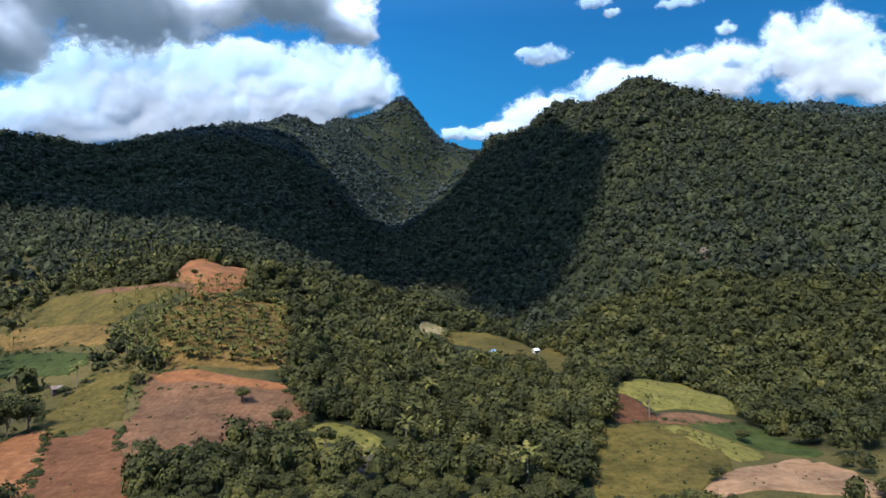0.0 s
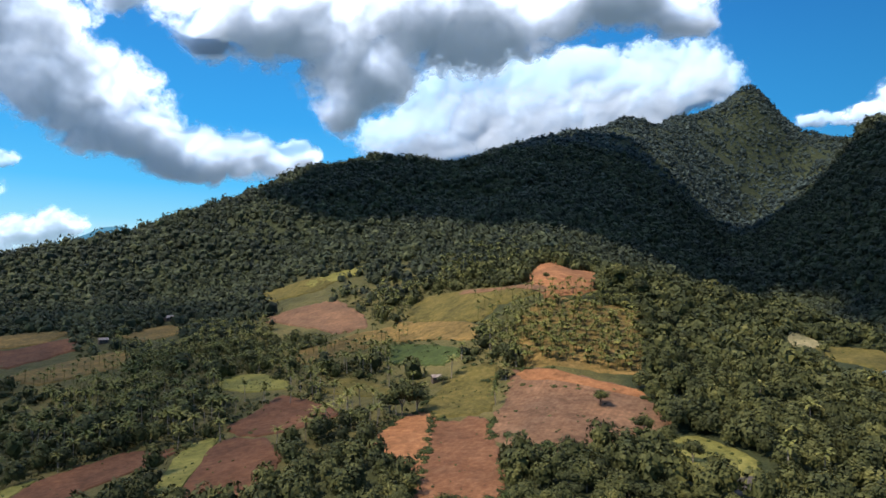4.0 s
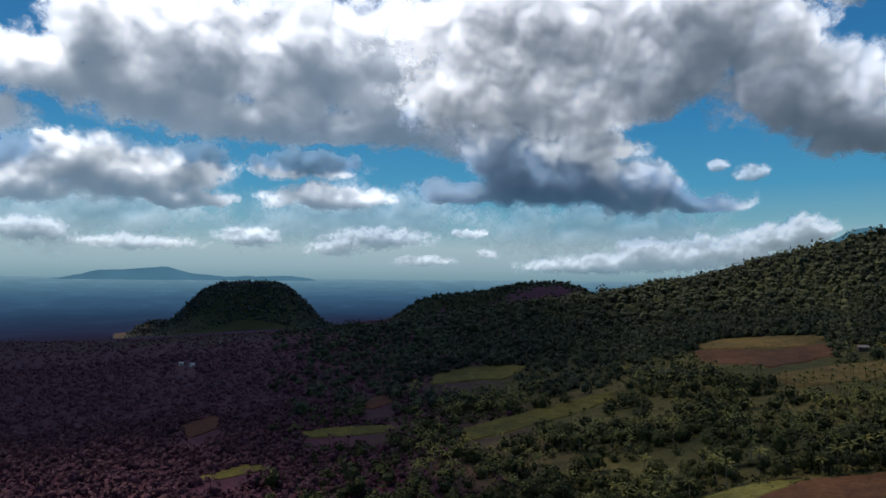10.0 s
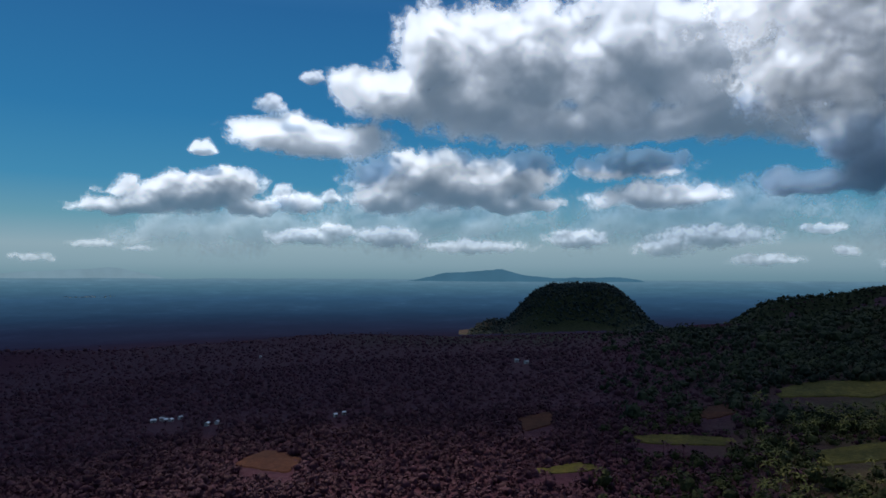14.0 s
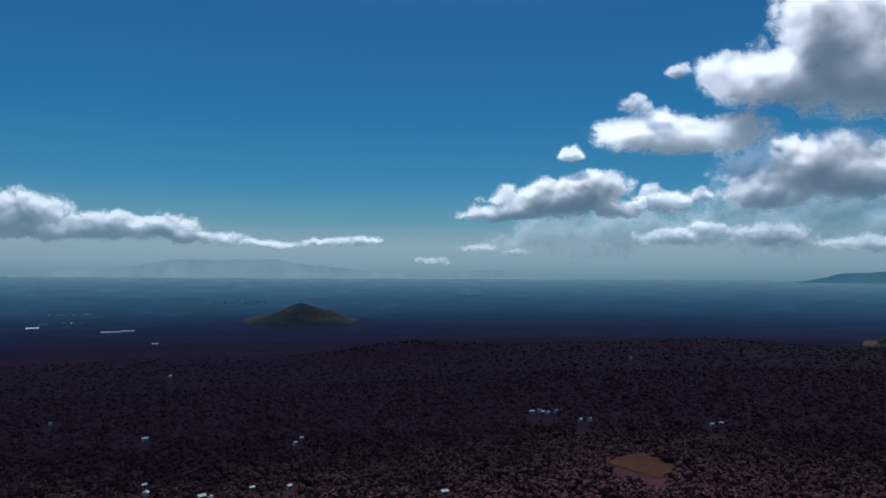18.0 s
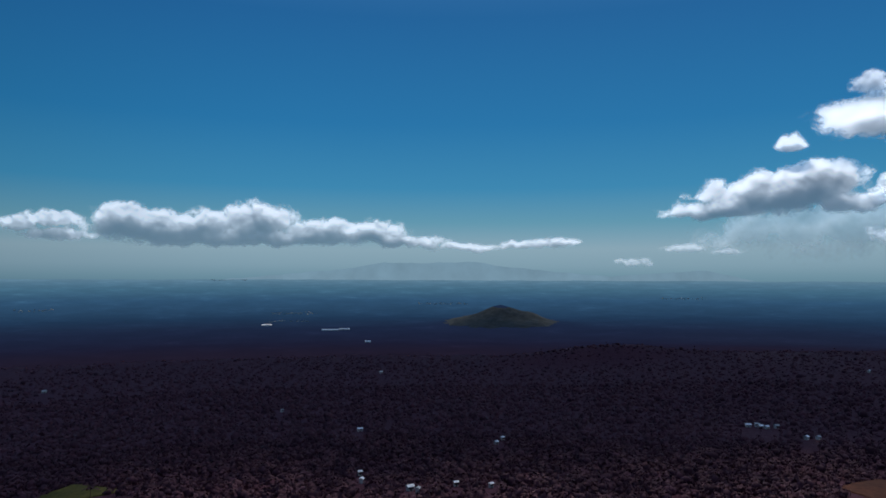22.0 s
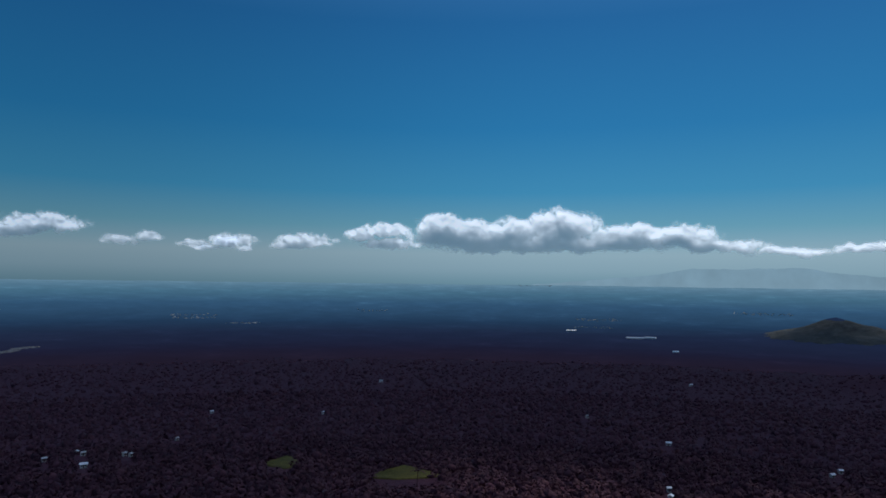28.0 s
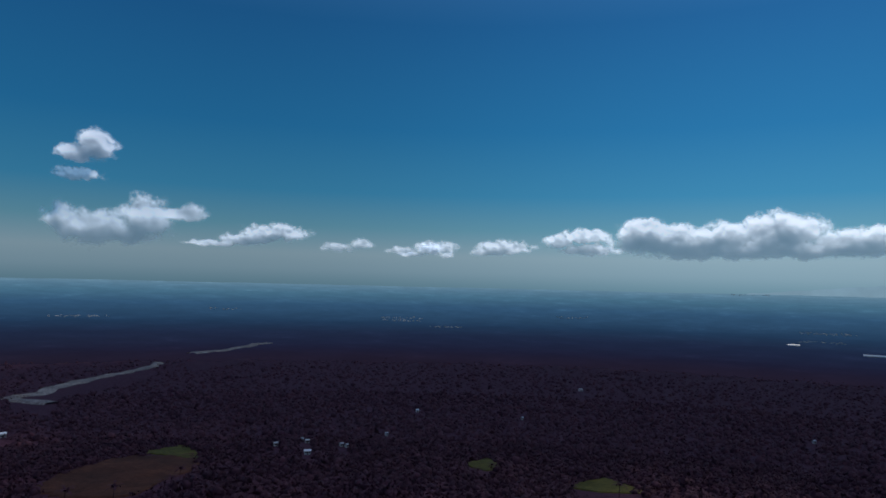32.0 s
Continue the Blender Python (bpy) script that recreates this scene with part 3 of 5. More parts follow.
def river(name, label, half, *course):
    """A gravel ribbon along bearings and ranges, with an uneven edge; trees keep off it."""
    p = np.array([bearing(a, r)[:2] for a, r in course])
    s = np.linspace(0, len(p) - 1, 16 * len(p))
    x, y = np.interp(s, range(len(p)), p[:, 0]), np.interp(s, range(len(p)), p[:, 1])
    x, y = x + 22 * fbm(s * 1.7, s * 0, 4), y + 22 * fbm(s * 1.7 + 9, s * 0, 4)
    way = np.stack([np.gradient(x), np.gradient(y)], 1)
    way /= np.linalg.norm(way, axis=1)[:, None]
    across = np.stack([-way[:, 1], way[:, 0]], 1)
    wide = half * (1 + 0.8 * fbm(s * 3.1, s * 0 + 5, 4))
    k = np.linspace(-1, 1, 7)
    gx = x[:, None] + across[:, :1] * wide[:, None] * k
    gy = y[:, None] + across[:, 1:] * wide[:, None] * k
    gz = height(gx, gy) + 2.0 + 14 * np.clip((np.hypot(gx, gy) - 1600) / 150, 0, 1) - 3.0 * (np.abs(k) == 1)
    v = np.stack([gx, gy, gz], -1).reshape(-1, 3)
    for (x0, y0), (x1, y1) in zip(p[:-1], p[1:]):
        quad = []
        for qx, qy, f in ((x0, y0, 0.93), (x1, y1, 0.93), (x1, y1, 1.03), (x0, y0, 1.03)):
            quad.append((math.atan2(-qx, qy) % (2 * math.pi), math.log(math.hypot(qx, qy) * f)))
        CLEARINGS.append(np.array(quad))
    return tagged(new(name, mesh_of(name, v, grid_faces(len(s), 7), GRAVEL)), label, "riverbed", kind="structure")


river("riverbed", "pale gravel riverbed winding through dark woods", 13, (229.5, 1010), (232.26, 1080), (230.24, 1183), (227.78, 1338), (225.17, 1457), (222.86, 1637))
river("riverbed", "pale gravel reach of the lowland riverbed", 12, (220.45, 1794), (217.52, 1911), (215.81, 2118), (214.51, 2214))


def site(a, r, w, d, h, roof, turn):
    """A house plot: the house is built later; trees keep off its front yard."""
    SITES.append((a, r, w, d, h, roof, turn))
    clear_plot(a, r, w)


def shed_site(a, r, w, d):
    SHEDS.append((a, r, w, d))
    clear_plot(a, r, w)


def clear_plot(a, r, w):
    half = (0.6 * w + 1.5) / r
    q = radians(a if a < 300 else a - 360)
    front = 1 - min(0.05, 0.012 + 0.00003 * r)
    CLEARINGS.append(np.array([(q - half, math.log(r * front)), (q + half, math.log(r * front)), (q + half, math.log(r + 8)), (q - half, math.log(r + 8))]))


site(0.76, 870, 8, 5, 2.6, "blue", 20)
site(355.86, 355, 3.2, 2.6, 2.2, "blue", 60)
site(352.31, 371, 2.8, 2.5, 2.2, "white", 35)
site(29.31, 334, 4, 3.4, 2.3, "rust", 15)
site(49.74, 715, 9, 6, 3, "rust", 30)
site(54.26, 634, 7, 5, 3, "rust", 10)
site(134.56, 727, 6.6, 4.2, 2.5, "white", 10)
site(133.71, 725, 5.4, 4.2, 2.5, "white", 40)
site(130.64, 659, 5.4, 4.2, 2.5, "white", 70)
site(120.69, 630, 3.6, 3.6, 2.5, "white", 25)
site(126.2, 2279, 7.2, 4.8, 3.4, "white", 25)
site(126.9, 1244, 5.4, 3.6, 3.4, "white", 65)
site(105.97, 961, 7.2, 4.8, 3.4, "grey", 15)
site(105.18, 944, 7.2, 4.8, 3.4, "grey", 35)
site(165.04, 649, 6.0, 4.2, 2.5, "white", 10)
site(153.74, 575, 4.2, 3.6, 2.5, "white", 50)
site(164.64, 432, 3.0, 2.4, 2.5, "white", 20)
site(164.44, 410, 4.2, 3.0, 2.5, "white", 80)
site(160.41, 390, 4.8, 3.6, 2.5, "white", 30)
site(159.73, 384, 3.6, 3.0, 2.5, "grey", 75)
site(156.66, 399, 3.0, 2.4, 2.5, "white", 15)
site(153.79, 396, 3.0, 2.4, 2.5, "white", 45)
site(141.17, 369, 4.2, 3.0, 2.5, "white", 25)
site(133.96, 735, 5.4, 4.2, 2.5, "grey", 15)
site(133.3, 723, 5.4, 4.2, 2.5, "white", 55)
site(132.64, 731, 4.8, 4.2, 2.5, "grey", 35)
site(129.9, 661, 5.4, 4.2, 2.5, "grey", 70)
site(120.01, 639, 3.6, 3.0, 2.5, "white", 10)
site(163.75, 1326, 7.2, 4.8, 3.4, "white", 30)
site(125.43, 2347, 8.4, 6.0, 4.2, "white", 30)
site(210.5, 517, 6.0, 3.6, 2.5, "white", 5)
site(207.85, 570, 3.6, 3.0, 2.5, "grey", 40)
site(211.08, 595, 3.6, 3.0, 2.5, "grey", 80)
site(213.12, 559, 4.2, 3.0, 2.5, "grey", 20)
site(201.92, 875, 4.8, 3.6, 2.5, "white", 25)
site(193.18, 826, 3.6, 3.0, 2.5, "white", 60)
site(204.25, 655, 3.6, 3.0, 2.5, "grey", 35)
site(188.68, 1229, 8.4, 5.4, 3.4, "grey", 15)
site(153.25, 598, 3.6, 3.0, 2.5, "white", 30)
site(211.13, 2336, 7.2, 4.8, 3.4, "white", 30)
site(215.96, 2052, 8.4, 4.8, 3.4, "white", 50)
site(171.5, 822, 4.2, 3.0, 2.5, "grey", 50)
site(232.46, 702, 7.2, 4.8, 3.4, "white", 20)
site(223.69, 1923, 8.4, 4.8, 3.4, "white", 20)
site(210.66, 581, 4.2, 3.0, 2.5, "grey", 20)
site(207.42, 566, 3.6, 3.0, 2.5, "grey", 60)
shed_site(168.13, 2573, 62, 12)
shed_site(166.96, 2588, 40, 10)
shed_site(173.23, 2792, 40, 10)
shed_site(165, 2126, 18, 8)

# ---- trees ----
def icosphere(sub):
    bm = bmesh.new()
    bmesh.ops.create_icosphere(bm, subdivisions=sub, radius=1.0)
    v = np.array([p.co[:] for p in bm.verts])
    f = np.array([[p.index for p in q.verts] for q in bm.faces])
    bm.free()
    return v, f


def crown_shape(cards, seed, core=1, flat=0.72, size=0.3, spread=1.0):
    """A leafy crown of radius 1 standing on z = 0: an uneven core under many small leaf clumps."""
    rnd = np.random.RandomState(seed)
    lobes = rnd.randn(7, 3)
    lobes /= np.linalg.norm(lobes, axis=1)[:, None]

    def radius(d):
        return 0.72 + 0.42 * np.max(np.clip(d @ lobes.T, 0, 1) ** 5, axis=1) + 0.08 * rnd.randn(len(d))

    v, f = icosphere(max(core, 1))
    if not core:  # leaf clumps alone
        v, f = v[:0], f[:0]
    v = v * (radius(v) * (0.72 if cards else 1.0))[:, None]
    d = rnd.randn(cards, 3)
    d /= np.linalg.norm(d, axis=1)[:, None] if cards else 1
    d[:, 2] = np.where(d[:, 2] < -0.45, -d[:, 2], d[:, 2])
    p = d * (radius(d) * (0.88 + 0.26 * rnd.rand(cards)))[:, None] if cards else d
    u = np.cross(d, rnd.randn(cards, 3))
    u /= np.linalg.norm(u, axis=1)[:, None] + 1e-6
    w = np.cross(d, u) + 0.5 * d * rnd.randn(cards, 1)
    s = size * (0.6 + 0.8 * rnd.rand(cards, 1))
    tri = np.stack([p + u * s, p - u * s * 0.6 + w * s * 0.8, p - u * s * 0.5 - w * s * 0.8], 1).reshape(-1, 3)
    allv = np.concatenate([v, tri]) if cards else v
    allf = np.concatenate([f, len(v) + np.arange(cards * 3).reshape(-1, 3)]) if cards else f
    allv = allv * np.array([spread, spread, flat])
    allv[:, 2] += flat * 0.62
    return allv, allf


def joined(shapes, x, y, z, size, turn, pick):
    """Many copies of some shapes as one pair of arrays."""
    vs, fs, base = [], [], 0
    for k, (v, f) in enumerate(shapes):
        s = np.where(pick == k)[0]
        if not len(s):
            continue
        c, q = np.cos(turn[s])[:, None], np.sin(turn[s])[:, None]
        h = size[s][:, None]
        px = (v[None, :, 0] * c - v[None, :, 1] * q) * h + x[s][:, None]
        py = (v[None, :, 0] * q + v[None, :, 1] * c) * h + y[s][:, None]
        pz = v[None, :, 2] * h + z[s][:, None]
        vs.append(np.stack([px, py, pz], -1).reshape(-1, 3))
        fs.append((f[None] + (base + np.arange(len(s)) * len(v))[:, None, None]).reshape(-1, 3))
        base += len(s) * len(v)
    return np.concatenate(vs), np.concatenate(fs)


def in_fields(a, r, margin=0.0):
    inside = np.zeros(len(a), bool)
    a, u = np.radians(np.where(a > 300, a - 360, a)), np.log(r)
    for c in OUTLINES + CLEARINGS:
        if margin:
            c = c.mean(0) + (c - c.mean(0)) * (1 + margin)
        ahead = float(np.interp(math.exp(c[:, 1].mean()), [200, 300, 420, 700, 1200], [0.035, 0.055, 0.07, 0.085, 0.1]))
        for shift in (0.0, 0.5 * ahead, ahead):  # an open verge below the field too
            w = u + shift
            near = (a > c[:, 0].min()) & (a < c[:, 0].max()) & (w > c[:, 1].min()) & (w < c[:, 1].max()) & ~inside
            if not near.any():
                continue
            pa, pu = a[near], w[near]
            odd = np.zeros(len(pa), bool)
            for (a0, u0), (a1, u1) in zip(c, np.roll(c, -1, 0)):
                odd ^= ((u0 > pu) != (u1 > pu)) & (pa < (a1 - a0) * (pu - u0) / (u1 - u0 + 1e-12) + a0)
            inside[near] |= odd
    return inside


def scatter(a0, a1, r0, r1, gap, seed, margin=0.0, planted=False):
    """Tree places over a sector: jittered, thinned by the cover, off the fields."""
    rnd = np.random.RandomState(seed)
    r, rows = r0, []
    while r < r1:
        n = max(1, int(radians(a1 - a0) * r / gap))
        a = a0 + (np.arange(n) + rnd.rand(n)) * (a1 - a0) / n
        rows.append(np.stack([a, r + gap * 0.9 * (rnd.rand(n) - 0.5)], 1))
        r += gap
    p = np.concatenate(rows)
    a, r = p[:, 0], np.maximum(p[:, 1], 30)
    x, y = -r * np.sin(np.radians(a)), r * np.cos(np.radians(a))
    wooded = np.clip(0.15 + 1.3 * fbm(x / 80 + 7, y / 80, 2) + 0.45, 0.05, 0.95) if planted else cover(a, r, x, y)
    keep = (rnd.rand(len(a)) < wooded) & ~in_fields(a % 360, r, margin)
    return a[keep], r[keep], x[keep], y[keep]


def sight(x, y, slack):
    """Which places are not behind higher ground as seen from the viewpoint."""
    hidden = np.zeros(len(x), bool)
    top = (height(x, y) + slack - EYE) / np.hypot(x, y)
    for f in np.linspace(0.25, 0.97, 26):
        hidden |= (height(x * f, y * f) - EYE) / np.hypot(x * f, y * f) > top
    return ~hidden


def woods(name, label, a0, a1, r0, r1, gap, cards, core, size, seed, mat=None, leaf=0.27, sink=0.1, turn_of=()):
    """A wood over a sector; where it gives way to another kind the trees mingle between the two bearings of turn_of."""
    a, r, x, y = scatter(a0, a1, r0, r1, gap, seed)
    s = sight(x, y, 30)
    rnd = np.random.RandomState(seed + 1)
    if turn_of:
        s &= rnd.rand(len(a)) < np.clip((a - turn_of[0]) / (turn_of[1] - turn_of[0]), 0, 1)
    x, y = x[s], y[s]
    n = len(x)
    grow = gap * size * np.clip(0.92 * np.exp(0.36 * rnd.randn(n)), 0.45, 1.65)
    shapes = [crown_shape(cards, seed * 10 + k, core, 0.7 + 0.1 * k, leaf) for k in range(5)]
    z = height(x, y) - sink * grow + (rnd.rand(n) ** 2) * 0.4 * grow
    v, f = joined(shapes, x, y, z, grow, rnd.rand(n) * 6.283, rnd.randint(0, 5, n))
    return tagged(new(name, mesh_of(name, v, f, mat or FOREST, smooth=mat is PLAIN_FOREST)), label, "forest", kind="stuff")


woods("slope_woodland", "dense green broadleaf trees on the middle slopes", -37, 108, 330, 560, 6.2, 60, 1, 0.7, 12, leaf=0.2, turn_of=(100, 76))
woods("hill_forest", "dense tropical forest on the hillsides", -37, 108, 560, 900, 7.4, 24, 1, 0.74, 13, DARK_FOREST, 0.22, 0.25, (100, 76))
woods("mountain_forest", "closed green forest on the mountain", -37, 108, 900, 1500, 9.2, 16, 1, 0.72, 14, DARK_FOREST, 0.25, 0.3, (100, 76))
woods("far_forest", "hazy green forest on the high ridges", -37, 60, 1500, 2900, 9.4, 5, 1, 0.62, 15, HAZED_FOREST, 0.42, 0.3)
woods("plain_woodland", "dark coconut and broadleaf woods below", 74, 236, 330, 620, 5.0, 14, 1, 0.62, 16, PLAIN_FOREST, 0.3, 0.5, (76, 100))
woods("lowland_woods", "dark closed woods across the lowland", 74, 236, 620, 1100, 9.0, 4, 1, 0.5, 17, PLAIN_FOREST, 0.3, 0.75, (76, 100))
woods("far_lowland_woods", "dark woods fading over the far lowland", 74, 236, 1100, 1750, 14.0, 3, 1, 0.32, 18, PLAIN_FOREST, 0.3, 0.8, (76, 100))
woods("slope_end_woods", "dark forest where the long slope runs out", 60, 95, 1500, 2000, 9.0, 4, 1, 0.5, 19, DARK_FOREST, 0.3)
woods("dome_forest", "dark trees over the domed hill", 93, 110, 2030, 2400, 8.0, 4, 1, 0.62, 20, HAZED_FOREST, 0.4, 0.3)
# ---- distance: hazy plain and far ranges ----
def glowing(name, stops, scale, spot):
    """Far land: blue haze painted as emission by distance from the middle, faintly banded."""
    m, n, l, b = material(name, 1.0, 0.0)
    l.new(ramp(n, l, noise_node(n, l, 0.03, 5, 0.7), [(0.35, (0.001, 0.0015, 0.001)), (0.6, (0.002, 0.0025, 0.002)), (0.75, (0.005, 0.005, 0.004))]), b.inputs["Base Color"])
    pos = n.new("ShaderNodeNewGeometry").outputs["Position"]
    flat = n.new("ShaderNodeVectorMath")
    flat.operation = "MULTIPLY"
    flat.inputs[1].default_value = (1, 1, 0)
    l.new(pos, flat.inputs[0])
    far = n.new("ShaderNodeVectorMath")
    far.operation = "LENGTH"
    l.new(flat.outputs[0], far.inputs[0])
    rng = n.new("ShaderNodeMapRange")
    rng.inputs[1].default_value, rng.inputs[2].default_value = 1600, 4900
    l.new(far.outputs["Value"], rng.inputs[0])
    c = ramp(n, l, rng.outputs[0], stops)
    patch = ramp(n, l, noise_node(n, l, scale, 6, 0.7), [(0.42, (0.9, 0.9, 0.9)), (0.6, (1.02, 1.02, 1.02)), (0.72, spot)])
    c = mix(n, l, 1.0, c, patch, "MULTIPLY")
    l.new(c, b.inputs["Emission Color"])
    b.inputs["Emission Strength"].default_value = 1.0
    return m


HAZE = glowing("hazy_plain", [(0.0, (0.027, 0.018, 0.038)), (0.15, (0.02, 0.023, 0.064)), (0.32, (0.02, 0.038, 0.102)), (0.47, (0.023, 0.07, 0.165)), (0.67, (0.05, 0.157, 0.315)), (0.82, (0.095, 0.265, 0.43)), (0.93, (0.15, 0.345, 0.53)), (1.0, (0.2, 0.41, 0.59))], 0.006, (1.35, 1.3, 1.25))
ha, hr = np.meshgrid(np.radians(np.arange(62, 262, 0.5)), np.geomspace(1620, 4900, 90), indexing="ij")
hx, hy = -hr * np.sin(ha), hr * np.cos(ha)
hd = np.degrees(ha)  # it dips under the two wooded hills that stand before it
near_hills = np.clip((hr - 1960) / 60, 0, 1) * np.clip((2480 - hr) / 60, 0, 1) * np.clip(9.3 - np.abs(hd - 101.7), 0, 1)
near_hills = np.maximum(near_hills, np.clip((1960 - hr) / 60, 0, 1) * np.clip(93.5 - hd, 0, 1))
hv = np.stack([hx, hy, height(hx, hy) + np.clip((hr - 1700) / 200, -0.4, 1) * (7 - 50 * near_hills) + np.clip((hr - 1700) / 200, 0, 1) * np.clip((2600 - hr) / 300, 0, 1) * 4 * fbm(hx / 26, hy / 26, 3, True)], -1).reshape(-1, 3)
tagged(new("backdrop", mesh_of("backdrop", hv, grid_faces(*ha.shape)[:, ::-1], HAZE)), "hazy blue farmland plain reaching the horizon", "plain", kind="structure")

# the pale grass cone that rises out of it
k, t = np.meshgrid(np.linspace(0, 1, 22), np.linspace(0, 2 * math.pi, 64, endpoint=False), indexing="xy")
foot = bearing(154, 2750)
cx, cy = foot.x + 250 * k * np.cos(t), foot.y + 250 * k * np.sin(t)
cz = height(cx, cy) + 9 - 30 * np.clip(k - 0.8, 0, 1) - 14 * np.clip(0.16 - k, 0, 1) / 0.16 + 5 * fbm(cx / 40, cy / 40, 4, True) * k
CONE = earth("olive_cone", (0.0308, 0.0368, 0.0384), (0.0572, 0.0644, 0.0624), (0.11, 0.115, 0.1032), 45, 2.0)
tagged(new("hill", mesh_of("hill", np.stack([cx, cy, cz], -1).reshape(-1, 3), grid_faces(64, 22, wrap=True), CONE)), "small olive volcanic cone rising from the plain", "hill", kind="structure")


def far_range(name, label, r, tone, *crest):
    """A far range as a curved wall glowing in painted haze colour; crest by bearing and rise (height over range)."""
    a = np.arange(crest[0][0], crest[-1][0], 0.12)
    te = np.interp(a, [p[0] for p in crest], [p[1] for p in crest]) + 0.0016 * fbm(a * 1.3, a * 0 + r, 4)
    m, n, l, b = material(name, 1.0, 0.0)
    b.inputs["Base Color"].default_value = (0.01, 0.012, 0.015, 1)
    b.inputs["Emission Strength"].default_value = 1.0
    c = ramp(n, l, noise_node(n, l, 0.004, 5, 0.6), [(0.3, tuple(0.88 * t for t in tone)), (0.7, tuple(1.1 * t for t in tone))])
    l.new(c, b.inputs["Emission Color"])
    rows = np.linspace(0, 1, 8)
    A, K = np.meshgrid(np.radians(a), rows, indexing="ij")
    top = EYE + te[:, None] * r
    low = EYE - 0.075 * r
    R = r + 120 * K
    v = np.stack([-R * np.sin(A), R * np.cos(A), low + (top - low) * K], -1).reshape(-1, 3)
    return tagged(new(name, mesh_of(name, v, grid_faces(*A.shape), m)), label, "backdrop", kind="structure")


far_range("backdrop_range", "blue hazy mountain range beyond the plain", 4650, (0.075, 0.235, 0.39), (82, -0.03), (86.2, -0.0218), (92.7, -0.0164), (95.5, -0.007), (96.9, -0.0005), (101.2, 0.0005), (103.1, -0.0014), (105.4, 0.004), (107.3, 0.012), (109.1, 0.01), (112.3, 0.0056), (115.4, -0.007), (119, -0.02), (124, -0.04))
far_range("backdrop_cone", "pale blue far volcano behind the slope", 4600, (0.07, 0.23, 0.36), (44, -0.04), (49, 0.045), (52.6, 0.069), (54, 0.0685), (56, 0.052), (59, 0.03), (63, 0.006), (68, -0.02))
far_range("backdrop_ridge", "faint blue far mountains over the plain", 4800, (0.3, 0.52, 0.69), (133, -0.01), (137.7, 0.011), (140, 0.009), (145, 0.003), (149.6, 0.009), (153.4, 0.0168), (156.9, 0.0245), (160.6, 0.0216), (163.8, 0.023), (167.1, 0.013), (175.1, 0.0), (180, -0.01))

# ---- clouds ----
def cloud_matter():
    """White vapour: frayed where it is thin, with sun shading baked into its translucent colour."""
    m, n, l, b = material("cloud_vapour", 1.0, 0.0)
    n.remove(b)

    def math_node(how, a, c, d=None):
        k = n.new("ShaderNodeMath")
        k.operation = how
        for sock, v in zip(k.inputs, (a, c, d)):
            if isinstance(v, (int, float)):
                sock.default_value = v
            elif v is not None:
                l.new(v, sock)
        return k.outputs[0]

    def stored(key):
        k = n.new("ShaderNodeAttribute")
        k.attribute_name = key
        return k.outputs["Fac"]

    fine = noise_node(n, l, 0.016, 9, 0.66)
    shred = noise_node(n, l, 0.045, 6, 0.7)
    rng = n.new("ShaderNodeMapRange")
    rng.interpolation_type = "SMOOTHSTEP"
    rng.inputs[1].default_value, rng.inputs[2].default_value = 0.0, 0.42
    frayed = math_node("MULTIPLY_ADD", math_node("SUBTRACT", fine, 0.5), 0.62, stored("vapour"))
    frayed = math_node("MULTIPLY_ADD", math_node("SUBTRACT", shred, 0.5), 0.2, frayed)
    l.new(frayed, rng.inputs[0])
    cover_of = math_node("MULTIPLY", rng.outputs[0], stored("air"))
    # stored sun shading that darkens the translucent colour, broken up by the billows
    baked_shade = math_node("MULTIPLY_ADD", math_node("SUBTRACT", fine, 0.5), 0.55, stored("baked_shade"))
    baked_shade = math_node("MULTIPLY_ADD", math_node("SUBTRACT", shred, 0.5), 0.25, baked_shade)
    through_light = math_node("POWER", 2.718, math_node("MULTIPLY", math_node("MAXIMUM", math_node("SUBTRACT", baked_shade, 0.1), 0.0), -1.15))
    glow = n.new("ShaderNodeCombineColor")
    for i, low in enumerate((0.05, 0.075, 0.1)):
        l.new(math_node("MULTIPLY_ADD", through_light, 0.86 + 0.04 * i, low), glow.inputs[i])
    k = n.new("ShaderNodeBump")
    k.inputs["Strength"].default_value, k.inputs["Distance"].default_value = 0.12, 40.0
    l.new(fine, k.inputs["Height"])
    white, soft = n.new("ShaderNodeBsdfDiffuse"), n.new("ShaderNodeBsdfTranslucent")
    white.inputs["Color"].default_value = (0.47, 0.51, 0.55, 1)
    l.new(glow.outputs[0], soft.inputs["Color"])
    l.new(k.outputs[0], white.inputs["Normal"])
    body, clear, out = n.new("ShaderNodeAddShader"), n.new("ShaderNodeBsdfTransparent"), n.new("ShaderNodeMixShader")
    l.new(white.outputs[0], body.inputs[0])
    l.new(soft.outputs[0], body.inputs[1])
    l.new(cover_of, out.inputs[0])
    l.new(clear.outputs[0], out.inputs[1])
    l.new(body.outputs[0], out.inputs[2])
    l.new(out.outputs[0], n["Material Output"].inputs["Surface"])
    return m


VAPOUR = cloud_matter()
SKY_COUNT = [0]
CELLS = np.random.RandomState(8).rand(128, 128, 2)


